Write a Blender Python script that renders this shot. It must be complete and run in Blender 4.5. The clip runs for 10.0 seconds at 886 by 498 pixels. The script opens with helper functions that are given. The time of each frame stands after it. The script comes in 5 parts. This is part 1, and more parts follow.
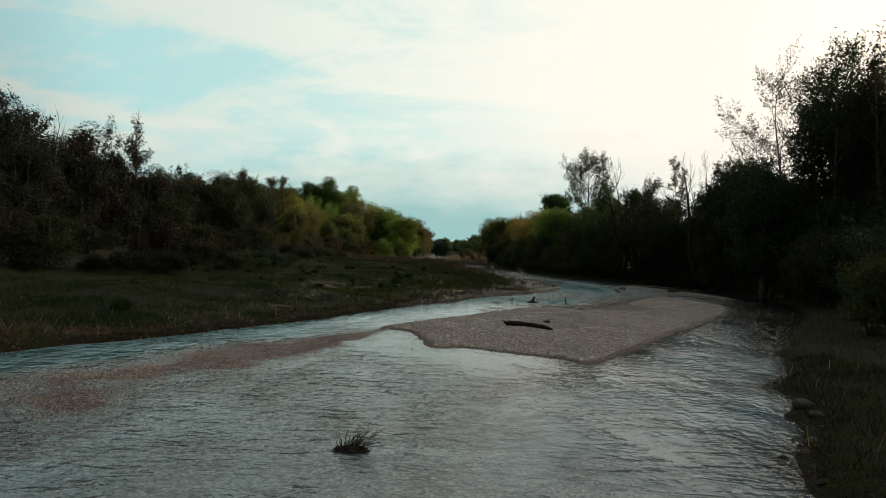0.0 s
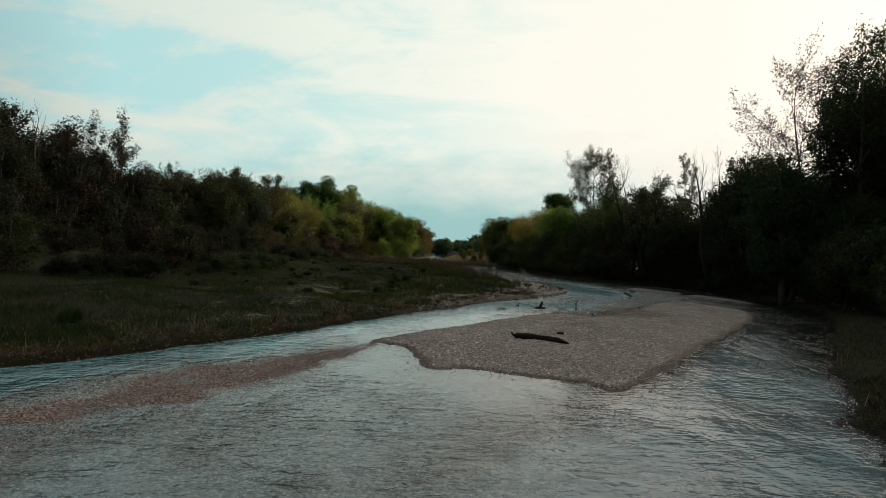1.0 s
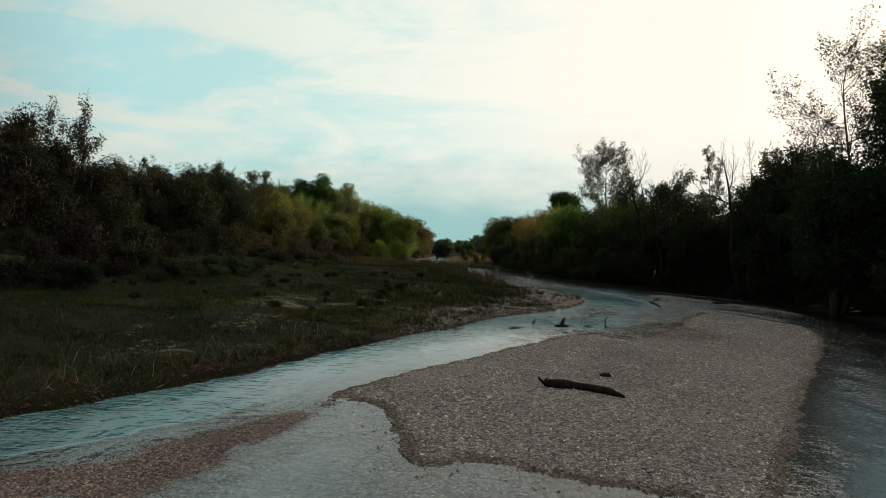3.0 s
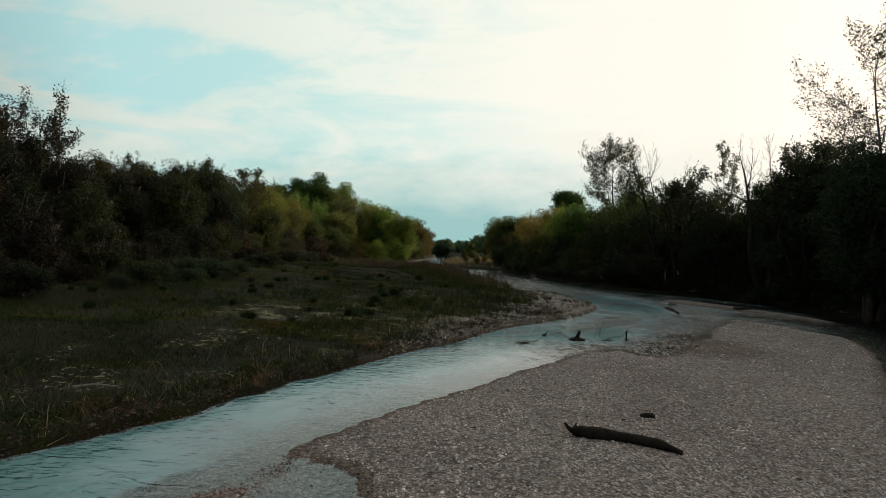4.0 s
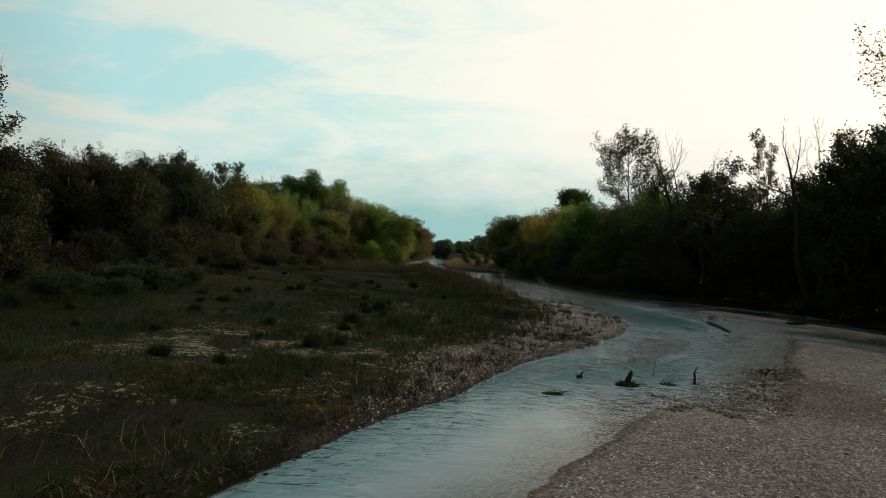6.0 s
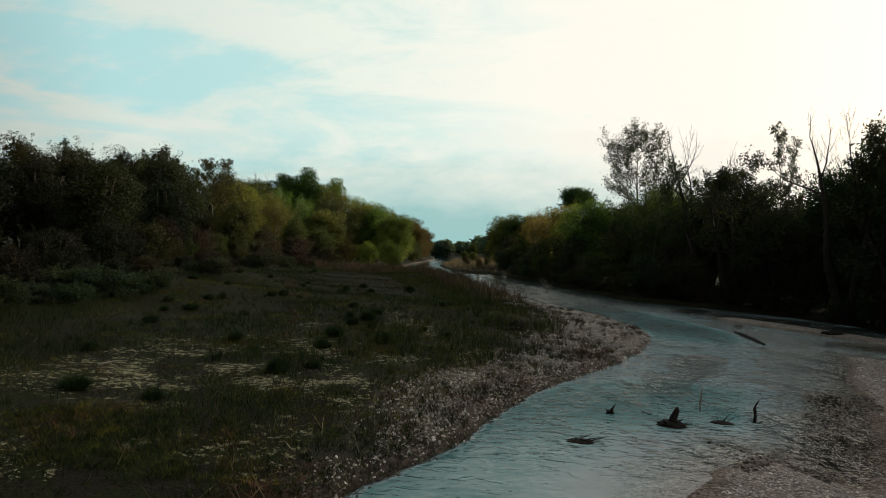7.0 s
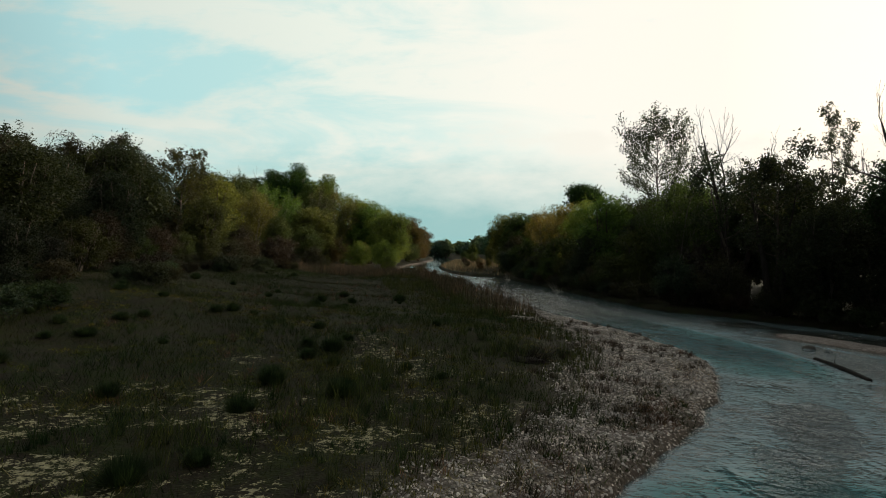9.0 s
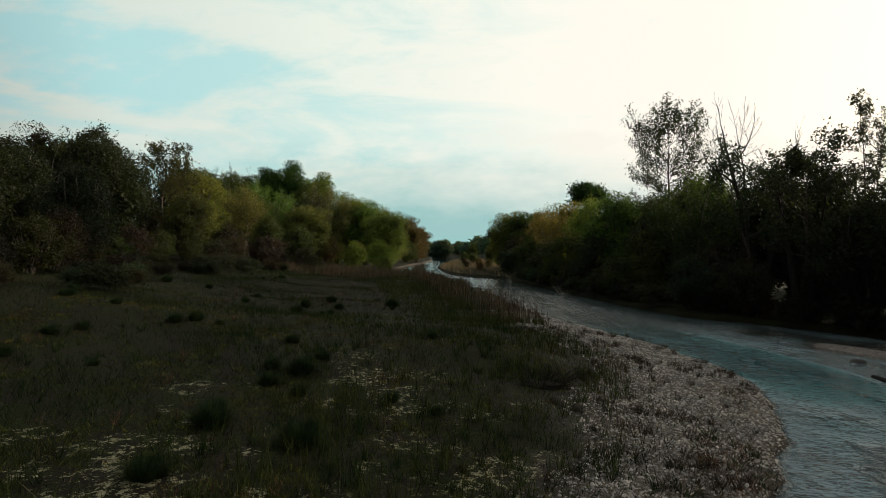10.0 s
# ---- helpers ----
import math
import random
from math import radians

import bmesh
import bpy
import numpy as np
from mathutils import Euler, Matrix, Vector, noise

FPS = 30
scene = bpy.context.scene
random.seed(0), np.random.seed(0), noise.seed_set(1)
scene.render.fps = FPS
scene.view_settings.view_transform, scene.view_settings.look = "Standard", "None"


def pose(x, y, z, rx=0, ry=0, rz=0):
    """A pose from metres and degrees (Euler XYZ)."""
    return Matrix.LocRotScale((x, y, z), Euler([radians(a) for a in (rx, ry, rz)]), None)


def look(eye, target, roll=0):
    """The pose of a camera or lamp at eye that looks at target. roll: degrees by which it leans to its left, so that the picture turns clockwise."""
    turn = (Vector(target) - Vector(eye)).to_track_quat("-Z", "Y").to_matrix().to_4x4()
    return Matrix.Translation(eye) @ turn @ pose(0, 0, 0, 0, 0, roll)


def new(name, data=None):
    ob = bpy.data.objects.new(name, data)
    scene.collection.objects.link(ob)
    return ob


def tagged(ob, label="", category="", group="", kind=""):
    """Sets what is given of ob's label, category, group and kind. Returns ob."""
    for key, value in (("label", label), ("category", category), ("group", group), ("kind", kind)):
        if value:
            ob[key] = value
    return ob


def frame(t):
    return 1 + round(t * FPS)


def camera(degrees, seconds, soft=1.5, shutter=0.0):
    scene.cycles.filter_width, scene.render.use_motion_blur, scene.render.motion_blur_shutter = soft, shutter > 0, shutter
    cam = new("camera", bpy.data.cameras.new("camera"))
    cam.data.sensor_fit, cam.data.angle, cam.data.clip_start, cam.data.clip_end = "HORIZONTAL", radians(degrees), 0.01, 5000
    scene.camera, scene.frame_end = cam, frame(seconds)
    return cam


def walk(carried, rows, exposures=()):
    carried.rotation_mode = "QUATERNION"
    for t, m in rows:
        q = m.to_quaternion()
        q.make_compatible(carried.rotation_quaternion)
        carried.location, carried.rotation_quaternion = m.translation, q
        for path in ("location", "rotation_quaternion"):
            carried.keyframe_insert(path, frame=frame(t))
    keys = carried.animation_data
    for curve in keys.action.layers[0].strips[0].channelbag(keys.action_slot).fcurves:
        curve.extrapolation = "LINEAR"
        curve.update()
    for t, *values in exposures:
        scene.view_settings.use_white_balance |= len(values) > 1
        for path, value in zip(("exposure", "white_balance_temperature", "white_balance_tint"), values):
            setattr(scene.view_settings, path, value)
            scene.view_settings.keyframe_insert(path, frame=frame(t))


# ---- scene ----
cam = camera(74.3, 10.0, soft=0.3)
PATH = [  # seconds, eye, yaw, pitch, roll
    (0.0, (0.159, -0.820, 3.797), 0.37, -0.18, 3.03),
    (0.5, (0.171, 0.887, 3.826), 0.41, -0.17, 3.03),
    (1.0, (0.183, 2.658, 3.863), 0.44, -0.17, 3.02),
    (1.5, (0.197, 4.489, 3.906), 0.47, -0.16, 3.02),
    (2.0, (0.212, 6.372, 3.955), 0.50, -0.16, 3.01),
    (2.5, (0.229, 8.303, 4.008), 0.53, -0.16, 3.01),
    (3.0, (0.247, 10.277, 4.065), 0.55, -0.15, 3.00),
    (3.5, (0.267, 12.287, 4.123), 0.57, -0.15, 3.00),
    (4.0, (0.288, 14.329, 4.182), 0.58, -0.14, 2.99),
    (4.5, (0.312, 16.398, 4.242), 0.60, -0.14, 2.99),
    (5.0, (0.337, 18.489, 4.300), 0.60, -0.13, 2.98),
    (5.5, (0.364, 20.597, 4.355), 0.61, -0.12, 2.98),
    (6.0, (0.393, 22.718, 4.408), 0.61, -0.12, 2.97),
    (6.5, (0.424, 24.848, 4.455), 0.61, -0.11, 2.97),
    (7.0, (0.457, 26.982, 4.497), 0.60, -0.10, 2.97),
    (7.5, (0.493, 29.117, 4.533), 0.59, -0.10, 2.96),
    (8.0, (0.531, 31.248, 4.560), 0.58, -0.09, 2.96),
    (8.5, (0.572, 33.372, 4.579), 0.57, -0.08, 2.95),
    (9.0, (0.615, 35.485, 4.588), 0.55, -0.08, 2.95),
    (9.5, (0.661, 37.584, 4.585), 0.53, -0.07, 2.94),
    (10.0, (0.709, 39.666, 4.570), 0.50, -0.06, 2.94),
]
walk(cam, [(t, pose(*eye, 0, 0, yaw) @ pose(0, 0, 0, 90 + pitch) @ pose(0, 0, 0, 0, 0, roll)) for t, eye, yaw, pitch, roll in PATH])

# ---------------------------------------------------------------- light and sky
SUN_AZ, SUN_EL = 62.0, 12.0   # degrees to the right of the flight's heading, and above the horizon
sun_way = Vector((math.sin(radians(SUN_AZ)) * math.cos(radians(SUN_EL)),
                  math.cos(radians(SUN_AZ)) * math.cos(radians(SUN_EL)), math.sin(radians(SUN_EL))))
sun = new("sun", bpy.data.lights.new("sun", "SUN"))
sun.data.energy, sun.data.angle, sun.data.color = 5.0, radians(5), (1.0, 0.88, 0.68)
sun.matrix_world = look((60, 60, 60), Vector((60, 60, 60)) - sun_way)
scene.view_settings.exposure = 0.0


def nodes_of(owner):
    owner.use_nodes = True
    tree_of = owner.node_tree
    tree_of.nodes.clear()

    def add(kind, *links, **values):
        n = tree_of.nodes.new(kind)
        for key, value in values.items():
            if key in ("operation", "blend_type", "data_type", "noise_dimensions", "sky_type", "sun_disc", "sun_elevation",
                       "sun_rotation", "air_density", "dust_density", "ozone_density", "attribute_name", "feature", "use_clamp",
                       "interpolation_type", "altitude", "attribute_type", "clamp"):
                if key == "operation": n.operation = value
                elif key == "blend_type": n.blend_type = value
                elif key == "data_type": n.data_type = value
                elif key == "noise_dimensions": n.noise_dimensions = value
                elif key == "sky_type": n.sky_type = value
                elif key == "sun_disc": n.sun_disc = value
                elif key == "sun_elevation": n.sun_elevation = value
                elif key == "sun_rotation": n.sun_rotation = value
                elif key == "air_density": n.air_density = value
                elif key == "dust_density": n.dust_density = value
                elif key == "ozone_density": n.ozone_density = value
                elif key == "attribute_name": n.attribute_name = value
                elif key == "feature": n.feature = value
                elif key == "use_clamp": n.use_clamp = value
                elif key == "interpolation_type": n.interpolation_type = value
                elif key == "attribute_type": n.attribute_type = value
            else:
                n.inputs[int(key[1:]) if key[0] == "i" and key[1:].isdigit() else key.replace("_", " ")].default_value = value
        for slot, source in links:
            tree_of.links.new(source, n.inputs[slot])
        return n

    def ramp(fac, *stops):
        n = tree_of.nodes.new("ShaderNodeValToRGB")
        while len(n.color_ramp.elements) < len(stops):
            n.color_ramp.elements.new(0.5)
        for e, (p, c) in zip(n.color_ramp.elements, stops):
            e.position, e.color = p, (*c, 1) if len(c) == 3 else c
        tree_of.links.new(fac, n.inputs[0])
        return n.outputs[0]

    def math_(op, a, b=None):
        n = tree_of.nodes.new("ShaderNodeMath")
        n.operation = op
        for k, v in enumerate((a, b)):
            if v is None:
                continue
            if isinstance(v, (int, float)):
                n.inputs[k].default_value = v
            else:
                tree_of.links.new(v, n.inputs[k])
        return n.outputs[0]

    def mix(fac, a, b, blend="MIX"):
        n = tree_of.nodes.new("ShaderNodeMix")
        n.data_type, n.blend_type = "RGBA", blend
        for k, v in ((0, fac), (6, a), (7, b)):
            if isinstance(v, (int, float)):
                n.inputs[k].default_value = v
            elif isinstance(v, tuple):
                n.inputs[k].default_value = (*v, 1)
            else:
                tree_of.links.new(v, n.inputs[k])
        return n.outputs[2]
    return tree_of, add, ramp, math_, mix


world = bpy.data.worlds.new("sky")
scene.world = world
wt, add, ramp, math_, mix = nodes_of(world)
way = add("ShaderNodeTexCoord").outputs["Generated"]
sky = add("ShaderNodeTexSky", sky_type="NISHITA", sun_disc=False, sun_elevation=radians(SUN_EL), sun_rotation=radians(SUN_AZ), air_density=1.0, dust_density=1.5)
blue = mix(1.0, sky.outputs[0], (0.050, 0.066, 0.066), "MULTIPLY")
sep = add("ShaderNodeSeparateXYZ", (0, way))
up = math_("MAXIMUM", sep.outputs[2], 0.0)
# cloud sheet, drawn over the directions ahead: u to the right, v upward, tilted with the cloud streets
ahead = math_("MAXIMUM", sep.outputs[1], 0.35)
u = math_("DIVIDE", sep.outputs[0], ahead)
v = math_("SUBTRACT", math_("DIVIDE", sep.outputs[2], ahead), math_("MULTIPLY", u, 0.052))
plane = add("ShaderNodeCombineXYZ", (0, u), (1, v))
turn = add("ShaderNodeMapping", (0, plane.outputs[0]), Rotation=(0, 0, radians(13)), Scale=(1.0, 4.2, 1.0), Location=(3.1, 0.35, 0.0))
streak = add("ShaderNodeTexNoise", (0, turn.outputs[0]), Scale=2.3, Detail=7.0, Roughness=0.60, Distortion=0.6)
level = add("ShaderNodeMapping", (0, plane.outputs[0]), Scale=(1.0, 2.3, 1.0), Location=(1.7, 5.2, 0.0))
puff = add("ShaderNodeTexNoise", (0, level.outputs[0]), Scale=7.5, Detail=6.0, Roughness=0.58)
toward = add("ShaderNodeVectorMath", (0, way), operation="DOT_PRODUCT")
toward.inputs[1].default_value = sun_way
near = math_("MULTIPLY", math_("ADD", toward.outputs["Value"], 1.0), 0.5)
azim = math_("MULTIPLY", math_("ARCTAN2", sep.outputs[0], sep.outputs[1]), 57.3)
elev = math_("MULTIPLY", math_("ARCSINE", sep.outputs[2]), 57.3)
# a torn blue opening in the thin cloud with fainter streaks beside it, and a darker bank low over the far river
gap_u = math_("DIVIDE", math_("ADD", u, 0.64), 0.40)
gap_v = math_("DIVIDE", math_("SUBTRACT", v, math_("SUBTRACT", 0.200, math_("MULTIPLY", u, 0.215))), 0.066)
rim = math_("ADD", math_("MULTIPLY", gap_u, gap_u), math_("MULTIPLY", gap_v, gap_v))
torn = math_("ADD", math_("MULTIPLY", math_("SUBTRACT", streak.outputs[0], 0.5), 3.6), math_("MULTIPLY", math_("SUBTRACT", puff.outputs[0], 0.5), 4.6))
opening = add("ShaderNodeMapRange", (0, math_("ADD", math_("MINIMUM", rim, 2.2), torn)), i1=0.1, i2=1.9, i3=1.0, i4=0.0, interpolation_type="SMOOTHSTEP").outputs[0]
veins = add("ShaderNodeMapRange", (0, streak.outputs[0]), i1=0.44, i2=0.66, i3=0.0, i4=0.85, interpolation_type="SMOOTHSTEP").outputs[0]
veins = math_("MULTIPLY", veins, add("ShaderNodeMapRange", (0, u), i1=-0.15, i2=0.32, i3=1.0, i4=0.0, interpolation_type="SMOOTHSTEP").outputs[0])
cloud = math_("SUBTRACT", 1.0, math_("MAXIMUM", opening, veins))
glow = ramp(near, (0.0, (0.14, 0.135, 0.125)), (0.30, (0.25, 0.25, 0.235)), (0.50, (0.66, 0.76, 0.71)), (0.66, (0.81, 0.89, 0.82)), (0.80, (0.96, 0.97, 0.89)), (0.90, (1.02, 0.985, 0.90)), (1.0, (1.5, 1.35, 1.1)))
clear = ramp(near, (0.0, (0.08, 0.12, 0.14)), (0.30, (0.13, 0.22, 0.25)), (0.50, (0.42, 0.69, 0.71)), (0.66, (0.50, 0.76, 0.75)), (0.85, (0.70, 0.86, 0.82)), (1.0, (1.0, 1.0, 0.9)))
clear = mix(0.2, clear, blue, "ADD")
sheet = mix(cloud, clear, glow)
bank_top = math_("MULTIPLY", math_("SUBTRACT", v, 0.160), 16.0)
heap = add("ShaderNodeMapRange", (0, math_("SUBTRACT", math_("MULTIPLY", math_("SUBTRACT", puff.outputs[0], 0.47), 5.0), math_("MULTIPLY", bank_top, bank_top))), i1=-0.5, i2=0.6, i3=0.0, i4=0.55, interpolation_type="SMOOTHSTEP").outputs[0]
heap = math_("MULTIPLY", heap, add("ShaderNodeMapRange", (0, u), i1=-0.45, i2=-0.15, i3=0.25, i4=1.0, interpolation_type="SMOOTHSTEP").outputs[0])
sheet = mix(heap, sheet, (0.90, 0.90, 0.82))
soft_edge = math_("ADD", elev, math_("MULTIPLY", math_("SUBTRACT", puff.outputs[0], 0.5), 7.0))
low = add("ShaderNodeMapRange", (0, soft_edge), i1=2.0, i2=10.5, i3=1.0, i4=0.0, interpolation_type="SMOOTHSTEP").outputs[0]
aside = add("ShaderNodeMapRange", (0, math_("ABSOLUTE", math_("ADD", azim, 1.0))), i1=8.0, i2=30.0, i3=0.85, i4=0.25, interpolation_type="SMOOTHSTEP").outputs[0]
sheet = mix(math_("MULTIPLY", low, aside), sheet, (0.235, 0.51, 0.525))
# the sky overhead, out of view, is dimmed to cut light on the ground
overhead_dim = add("ShaderNodeMapRange", (0, elev), i1=32.0, i2=72.0, i3=1.0, i4=0.60, interpolation_type="SMOOTHSTEP").outputs[0]
sheet = mix(1.0, sheet, add("ShaderNodeCombineXYZ", (0, overhead_dim), (1, overhead_dim), (2, overhead_dim)).outputs[0], "MULTIPLY")
under = math_("LESS_THAN", sep.outputs[2], 0.0)
sheet = mix(under, sheet, (0.05, 0.06, 0.05))
sheet = mix(1.0, sheet, (1.034, 1.0, 0.970), "MULTIPLY")
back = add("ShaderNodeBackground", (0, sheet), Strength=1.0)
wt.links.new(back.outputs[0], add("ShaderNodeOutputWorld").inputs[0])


# ---------------------------------------------------------------- materials
def finish(tree_of, add, shader):
    tree_of.links.new(shader, add("ShaderNodeOutputMaterial").inputs[0])


def leaf_material(name):
    m = bpy.data.materials.new(name)
    nt, add, ramp, math_, mix = nodes_of(m)
    tint = add("ShaderNodeObjectInfo").outputs["Color"]
    island = add("ShaderNodeNewGeometry").outputs["Random Per Island"]
    spot = add("ShaderNodeTexNoise", (0, add("ShaderNodeTexCoord").outputs["Object"]), Scale=0.35, Detail=3.0)
    light = ramp(island, (0.0, (0.55, 0.55, 0.55)), (0.7, (1.0, 1.0, 1.0)), (1.0, (1.5, 1.4, 1.1)))
    col = mix(1.0, tint, light, "MULTIPLY")
    col = mix(1.0, col, ramp(spot.outputs[0], (0.3, (0.75, 0.85, 0.8)), (0.7, (1.12, 1.12, 0.9))), "MULTIPLY")
    body = add("ShaderNodeBsdfPrincipled", (0, col), Roughness=0.6, Specular_IOR_Level=0.12)
    glow_ = add("ShaderNodeBsdfTranslucent", (0, mix(1.0, col, (1.25, 1.15, 0.6), "MULTIPLY")))
    both = add("ShaderNodeMixShader", (1, body.outputs[0]), (2, glow_.outputs[0]), i0=0.38)
    finish(nt, add, both.outputs[0])
    return m


def rough_material(name, dark, pale, scale=6.0, bump=0.4, rough=0.85, stretch=(1, 1, 0.25), island=False):
    m = bpy.data.materials.new(name)
    nt, add, ramp, math_, mix = nodes_of(m)
    where = add("ShaderNodeMapping", (0, add("ShaderNodeTexCoord").outputs["Object"]), Scale=stretch)
    fine = add("ShaderNodeTexNoise", (0, where.outputs[0]), Scale=scale, Detail=8.0, Roughness=0.65)
    wide = add("ShaderNodeTexNoise", (0, where.outputs[0]), Scale=scale * 0.13, Detail=3.0)
    col = ramp(fine.outputs[0], (0.3, dark), (0.7, pale))
    col = mix(1.0, col, ramp(wide.outputs[0], (0.3, (0.7, 0.72, 0.75)), (0.7, (1.2, 1.15, 1.1))), "MULTIPLY")
    if island:
        r = add("ShaderNodeNewGeometry").outputs["Random Per Island"]
        col = mix(1.0, col, ramp(r, (0.0, (0.42, 0.42, 0.43)), (0.5, (0.95, 0.93, 0.93)), (0.85, (1.2, 1.12, 1.09)), (1.0, (1.6, 1.58, 1.56))), "MULTIPLY")
    bmp = add("ShaderNodeBump", ("Height", fine.outputs[0]), Strength=bump, Distance=0.02)
    b = add("ShaderNodeBsdfPrincipled", (0, col), ("Normal", bmp.outputs[0]), Roughness=rough, Specular_IOR_Level=0.12)
    finish(nt, add, b.outputs[0])
    return m


LEAF = leaf_material("leaf")
BARK = rough_material("bark", (0.035, 0.028, 0.022), (0.12, 0.10, 0.085), 9.0, 0.6)
DEAD_BARK = rough_material("dead_bark", (0.012, 0.010, 0.009), (0.040, 0.034, 0.030), 9.0, 0.6)
PALE_BARK = rough_material("pale_bark", (0.10, 0.09, 0.08), (0.26, 0.24, 0.21), 9.0, 0.5)
WET_WOOD = rough_material("wet_wood", (0.006, 0.0045, 0.004), (0.022, 0.017, 0.014), 14.0, 0.7, 0.85)
GREY_WOOD = rough_material("grey_wood", (0.10, 0.09, 0.075), (0.27, 0.24, 0.20), 14.0, 0.5)
BOULDER = rough_material("boulder", (0.025, 0.022, 0.02), (0.085, 0.075, 0.068), 3.0, 0.6, 0.8, (1, 1, 1))
PEBBLE = rough_material("pebble", (0.33, 0.306, 0.303), (0.53, 0.497, 0.492), 5.0, 0.2, 0.75, (1, 1, 1), True)
POINT_PEBBLE = rough_material("point_pebble", (0.32, 0.296, 0.277), (0.50, 0.465, 0.44), 5.0, 0.2, 0.8, (1, 1, 1), True)
SPIT_PEBBLE = rough_material("spit_pebble", (0.18, 0.156, 0.153), (0.31, 0.272, 0.265), 5.0, 0.2, 0.6, (1, 1, 1), True)
COBBLE = rough_material("cobble", (0.16, 0.145, 0.137), (0.40, 0.37, 0.35), 7.0, 0.3, 0.8, (1, 1, 1))
CLOD = rough_material("clod", (0.022, 0.017, 0.015), (0.080, 0.060, 0.052), 5.0, 0.4, 0.9, (1, 1, 1), True)
WET_PEBBLE = rough_material("wet_pebble", (0.06, 0.05, 0.045), (0.14, 0.115, 0.10), 5.0, 0.2, 0.3, (1, 1, 1), True)


def blade_material(name, low_col, high_col):
    m = bpy.data.materials.new(name)
    nt, add, ramp, math_, mix = nodes_of(m)
    r = add("ShaderNodeNewGeometry").outputs["Random Per Island"]
    spot = add("ShaderNodeTexNoise", (0, add("ShaderNodeTexCoord").outputs["Object"]), Scale=0.5, Detail=3.0)
    col = ramp(r, (0.0, low_col), (0.8, high_col), (1.0, tuple(1.6 * c for c in high_col)))
    col = mix(1.0, col, ramp(spot.outputs[0], (0.3, (0.55, 0.72, 0.6)), (0.5, (0.95, 0.95, 0.9)), (0.7, (1.5, 1.1, 0.95))), "MULTIPLY")
    tuft = add("ShaderNodeTexNoise", (0, add("ShaderNodeTexCoord").outputs["Object"]), Scale=3.2, Detail=2.0)
    col = mix(1.0, col, ramp(tuft.outputs[0], (0.32, (0.45, 0.5, 0.45)), (0.5, (1.0, 1.0, 1.0)), (0.68, (1.7, 1.55, 1.3))), "MULTIPLY")
    b = add("ShaderNodeBsdfPrincipled", (0, col), Roughness=0.7, Specular_IOR_Level=0.08)
    g = add("ShaderNodeBsdfTranslucent", (0, col))
    finish(nt, add, add("ShaderNodeMixShader", (1, b.outputs[0]), (2, g.outputs[0]), i0=0.3).outputs[0])
    return m


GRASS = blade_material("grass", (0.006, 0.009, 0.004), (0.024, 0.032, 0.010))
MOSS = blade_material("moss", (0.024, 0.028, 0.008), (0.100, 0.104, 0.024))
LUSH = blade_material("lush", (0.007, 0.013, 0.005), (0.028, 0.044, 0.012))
RUSH = blade_material("rush", (0.010, 0.018, 0.009), (0.036, 0.054, 0.022))
HERB = blade_material("herb", (0.030, 0.017, 0.013), (0.115, 0.068, 0.052))
GREEN = blade_material("green", (0.014, 0.020, 0.007), (0.054, 0.066, 0.020))
STRAW = blade_material("straw", (0.05, 0.04, 0.026), (0.19, 0.155, 0.10))
WITHERED = blade_material("withered", (0.016, 0.012, 0.010), (0.066, 0.052, 0.042))
LITTER = blade_material("litter", (0.09, 0.075, 0.055), (0.33, 0.285, 0.21))
REED = blade_material("reed", (0.024, 0.019, 0.014), (0.098, 0.078, 0.055))

# ground: stones, soil and moss by what lies there
GROUND = bpy.data.materials.new("ground")
nt, add, ramp, math_, mix = nodes_of(GROUND)
here = add("ShaderNodeTexCoord").outputs["Object"]
stony = add("ShaderNodeAttribute", attribute_name="stony").outputs["Fac"]
wet = add("ShaderNodeAttribute", attribute_name="wet").outputs["Fac"]
cell = add("ShaderNodeTexVoronoi", (0, here), Scale=14.0, Randomness=1.0)
wide = add("ShaderNodeTexNoise", (0, here), Scale=0.22, Detail=4.0)
mid = add("ShaderNodeTexNoise", (0, here), Scale=1.3, Detail=6.0, Roughness=0.65)
fine = add("ShaderNodeTexNoise", (0, here), Scale=9.0, Detail=6.0, Roughness=0.7)
cellr = add("ShaderNodeSeparateXYZ", (0, cell.outputs["Color"])).outputs[0]
stone = ramp(cellr, (0.0, (0.158, 0.142, 0.139)), (0.5, (0.335, 0.303, 0.296)), (1.0, (0.49, 0.452, 0.443)))
stone = mix(1.0, stone, ramp(cell.outputs["Distance"], (0.0, (1.15, 1.12, 1.1)), (0.55, (0.5, 0.47, 0.45))), "MULTIPLY")
stone = mix(1.0, stone, ramp(wide.outputs[0], (0.3, (0.85, 0.80, 0.80)), (0.7, (1.12, 1.1, 1.08))), "MULTIPLY")
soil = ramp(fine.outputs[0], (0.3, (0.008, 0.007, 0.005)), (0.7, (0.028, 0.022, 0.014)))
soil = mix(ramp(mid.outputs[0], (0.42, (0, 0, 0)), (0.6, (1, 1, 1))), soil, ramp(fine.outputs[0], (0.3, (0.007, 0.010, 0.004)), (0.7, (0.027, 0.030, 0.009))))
bare = add("ShaderNodeTexNoise", (0, add("ShaderNodeMapping", (0, here), Scale=(0.5, 1.0, 1.0)).outputs[0]), Scale=1.5, Detail=7.0, Roughness=0.72)
sand = mix(0.25, ramp(fine.outputs[0], (0.3, (0.05, 0.048, 0.022)), (0.7, (0.34, 0.31, 0.17))), stone)
sandy = add("ShaderNodeAttribute", attribute_name="sandy").outputs["Fac"]
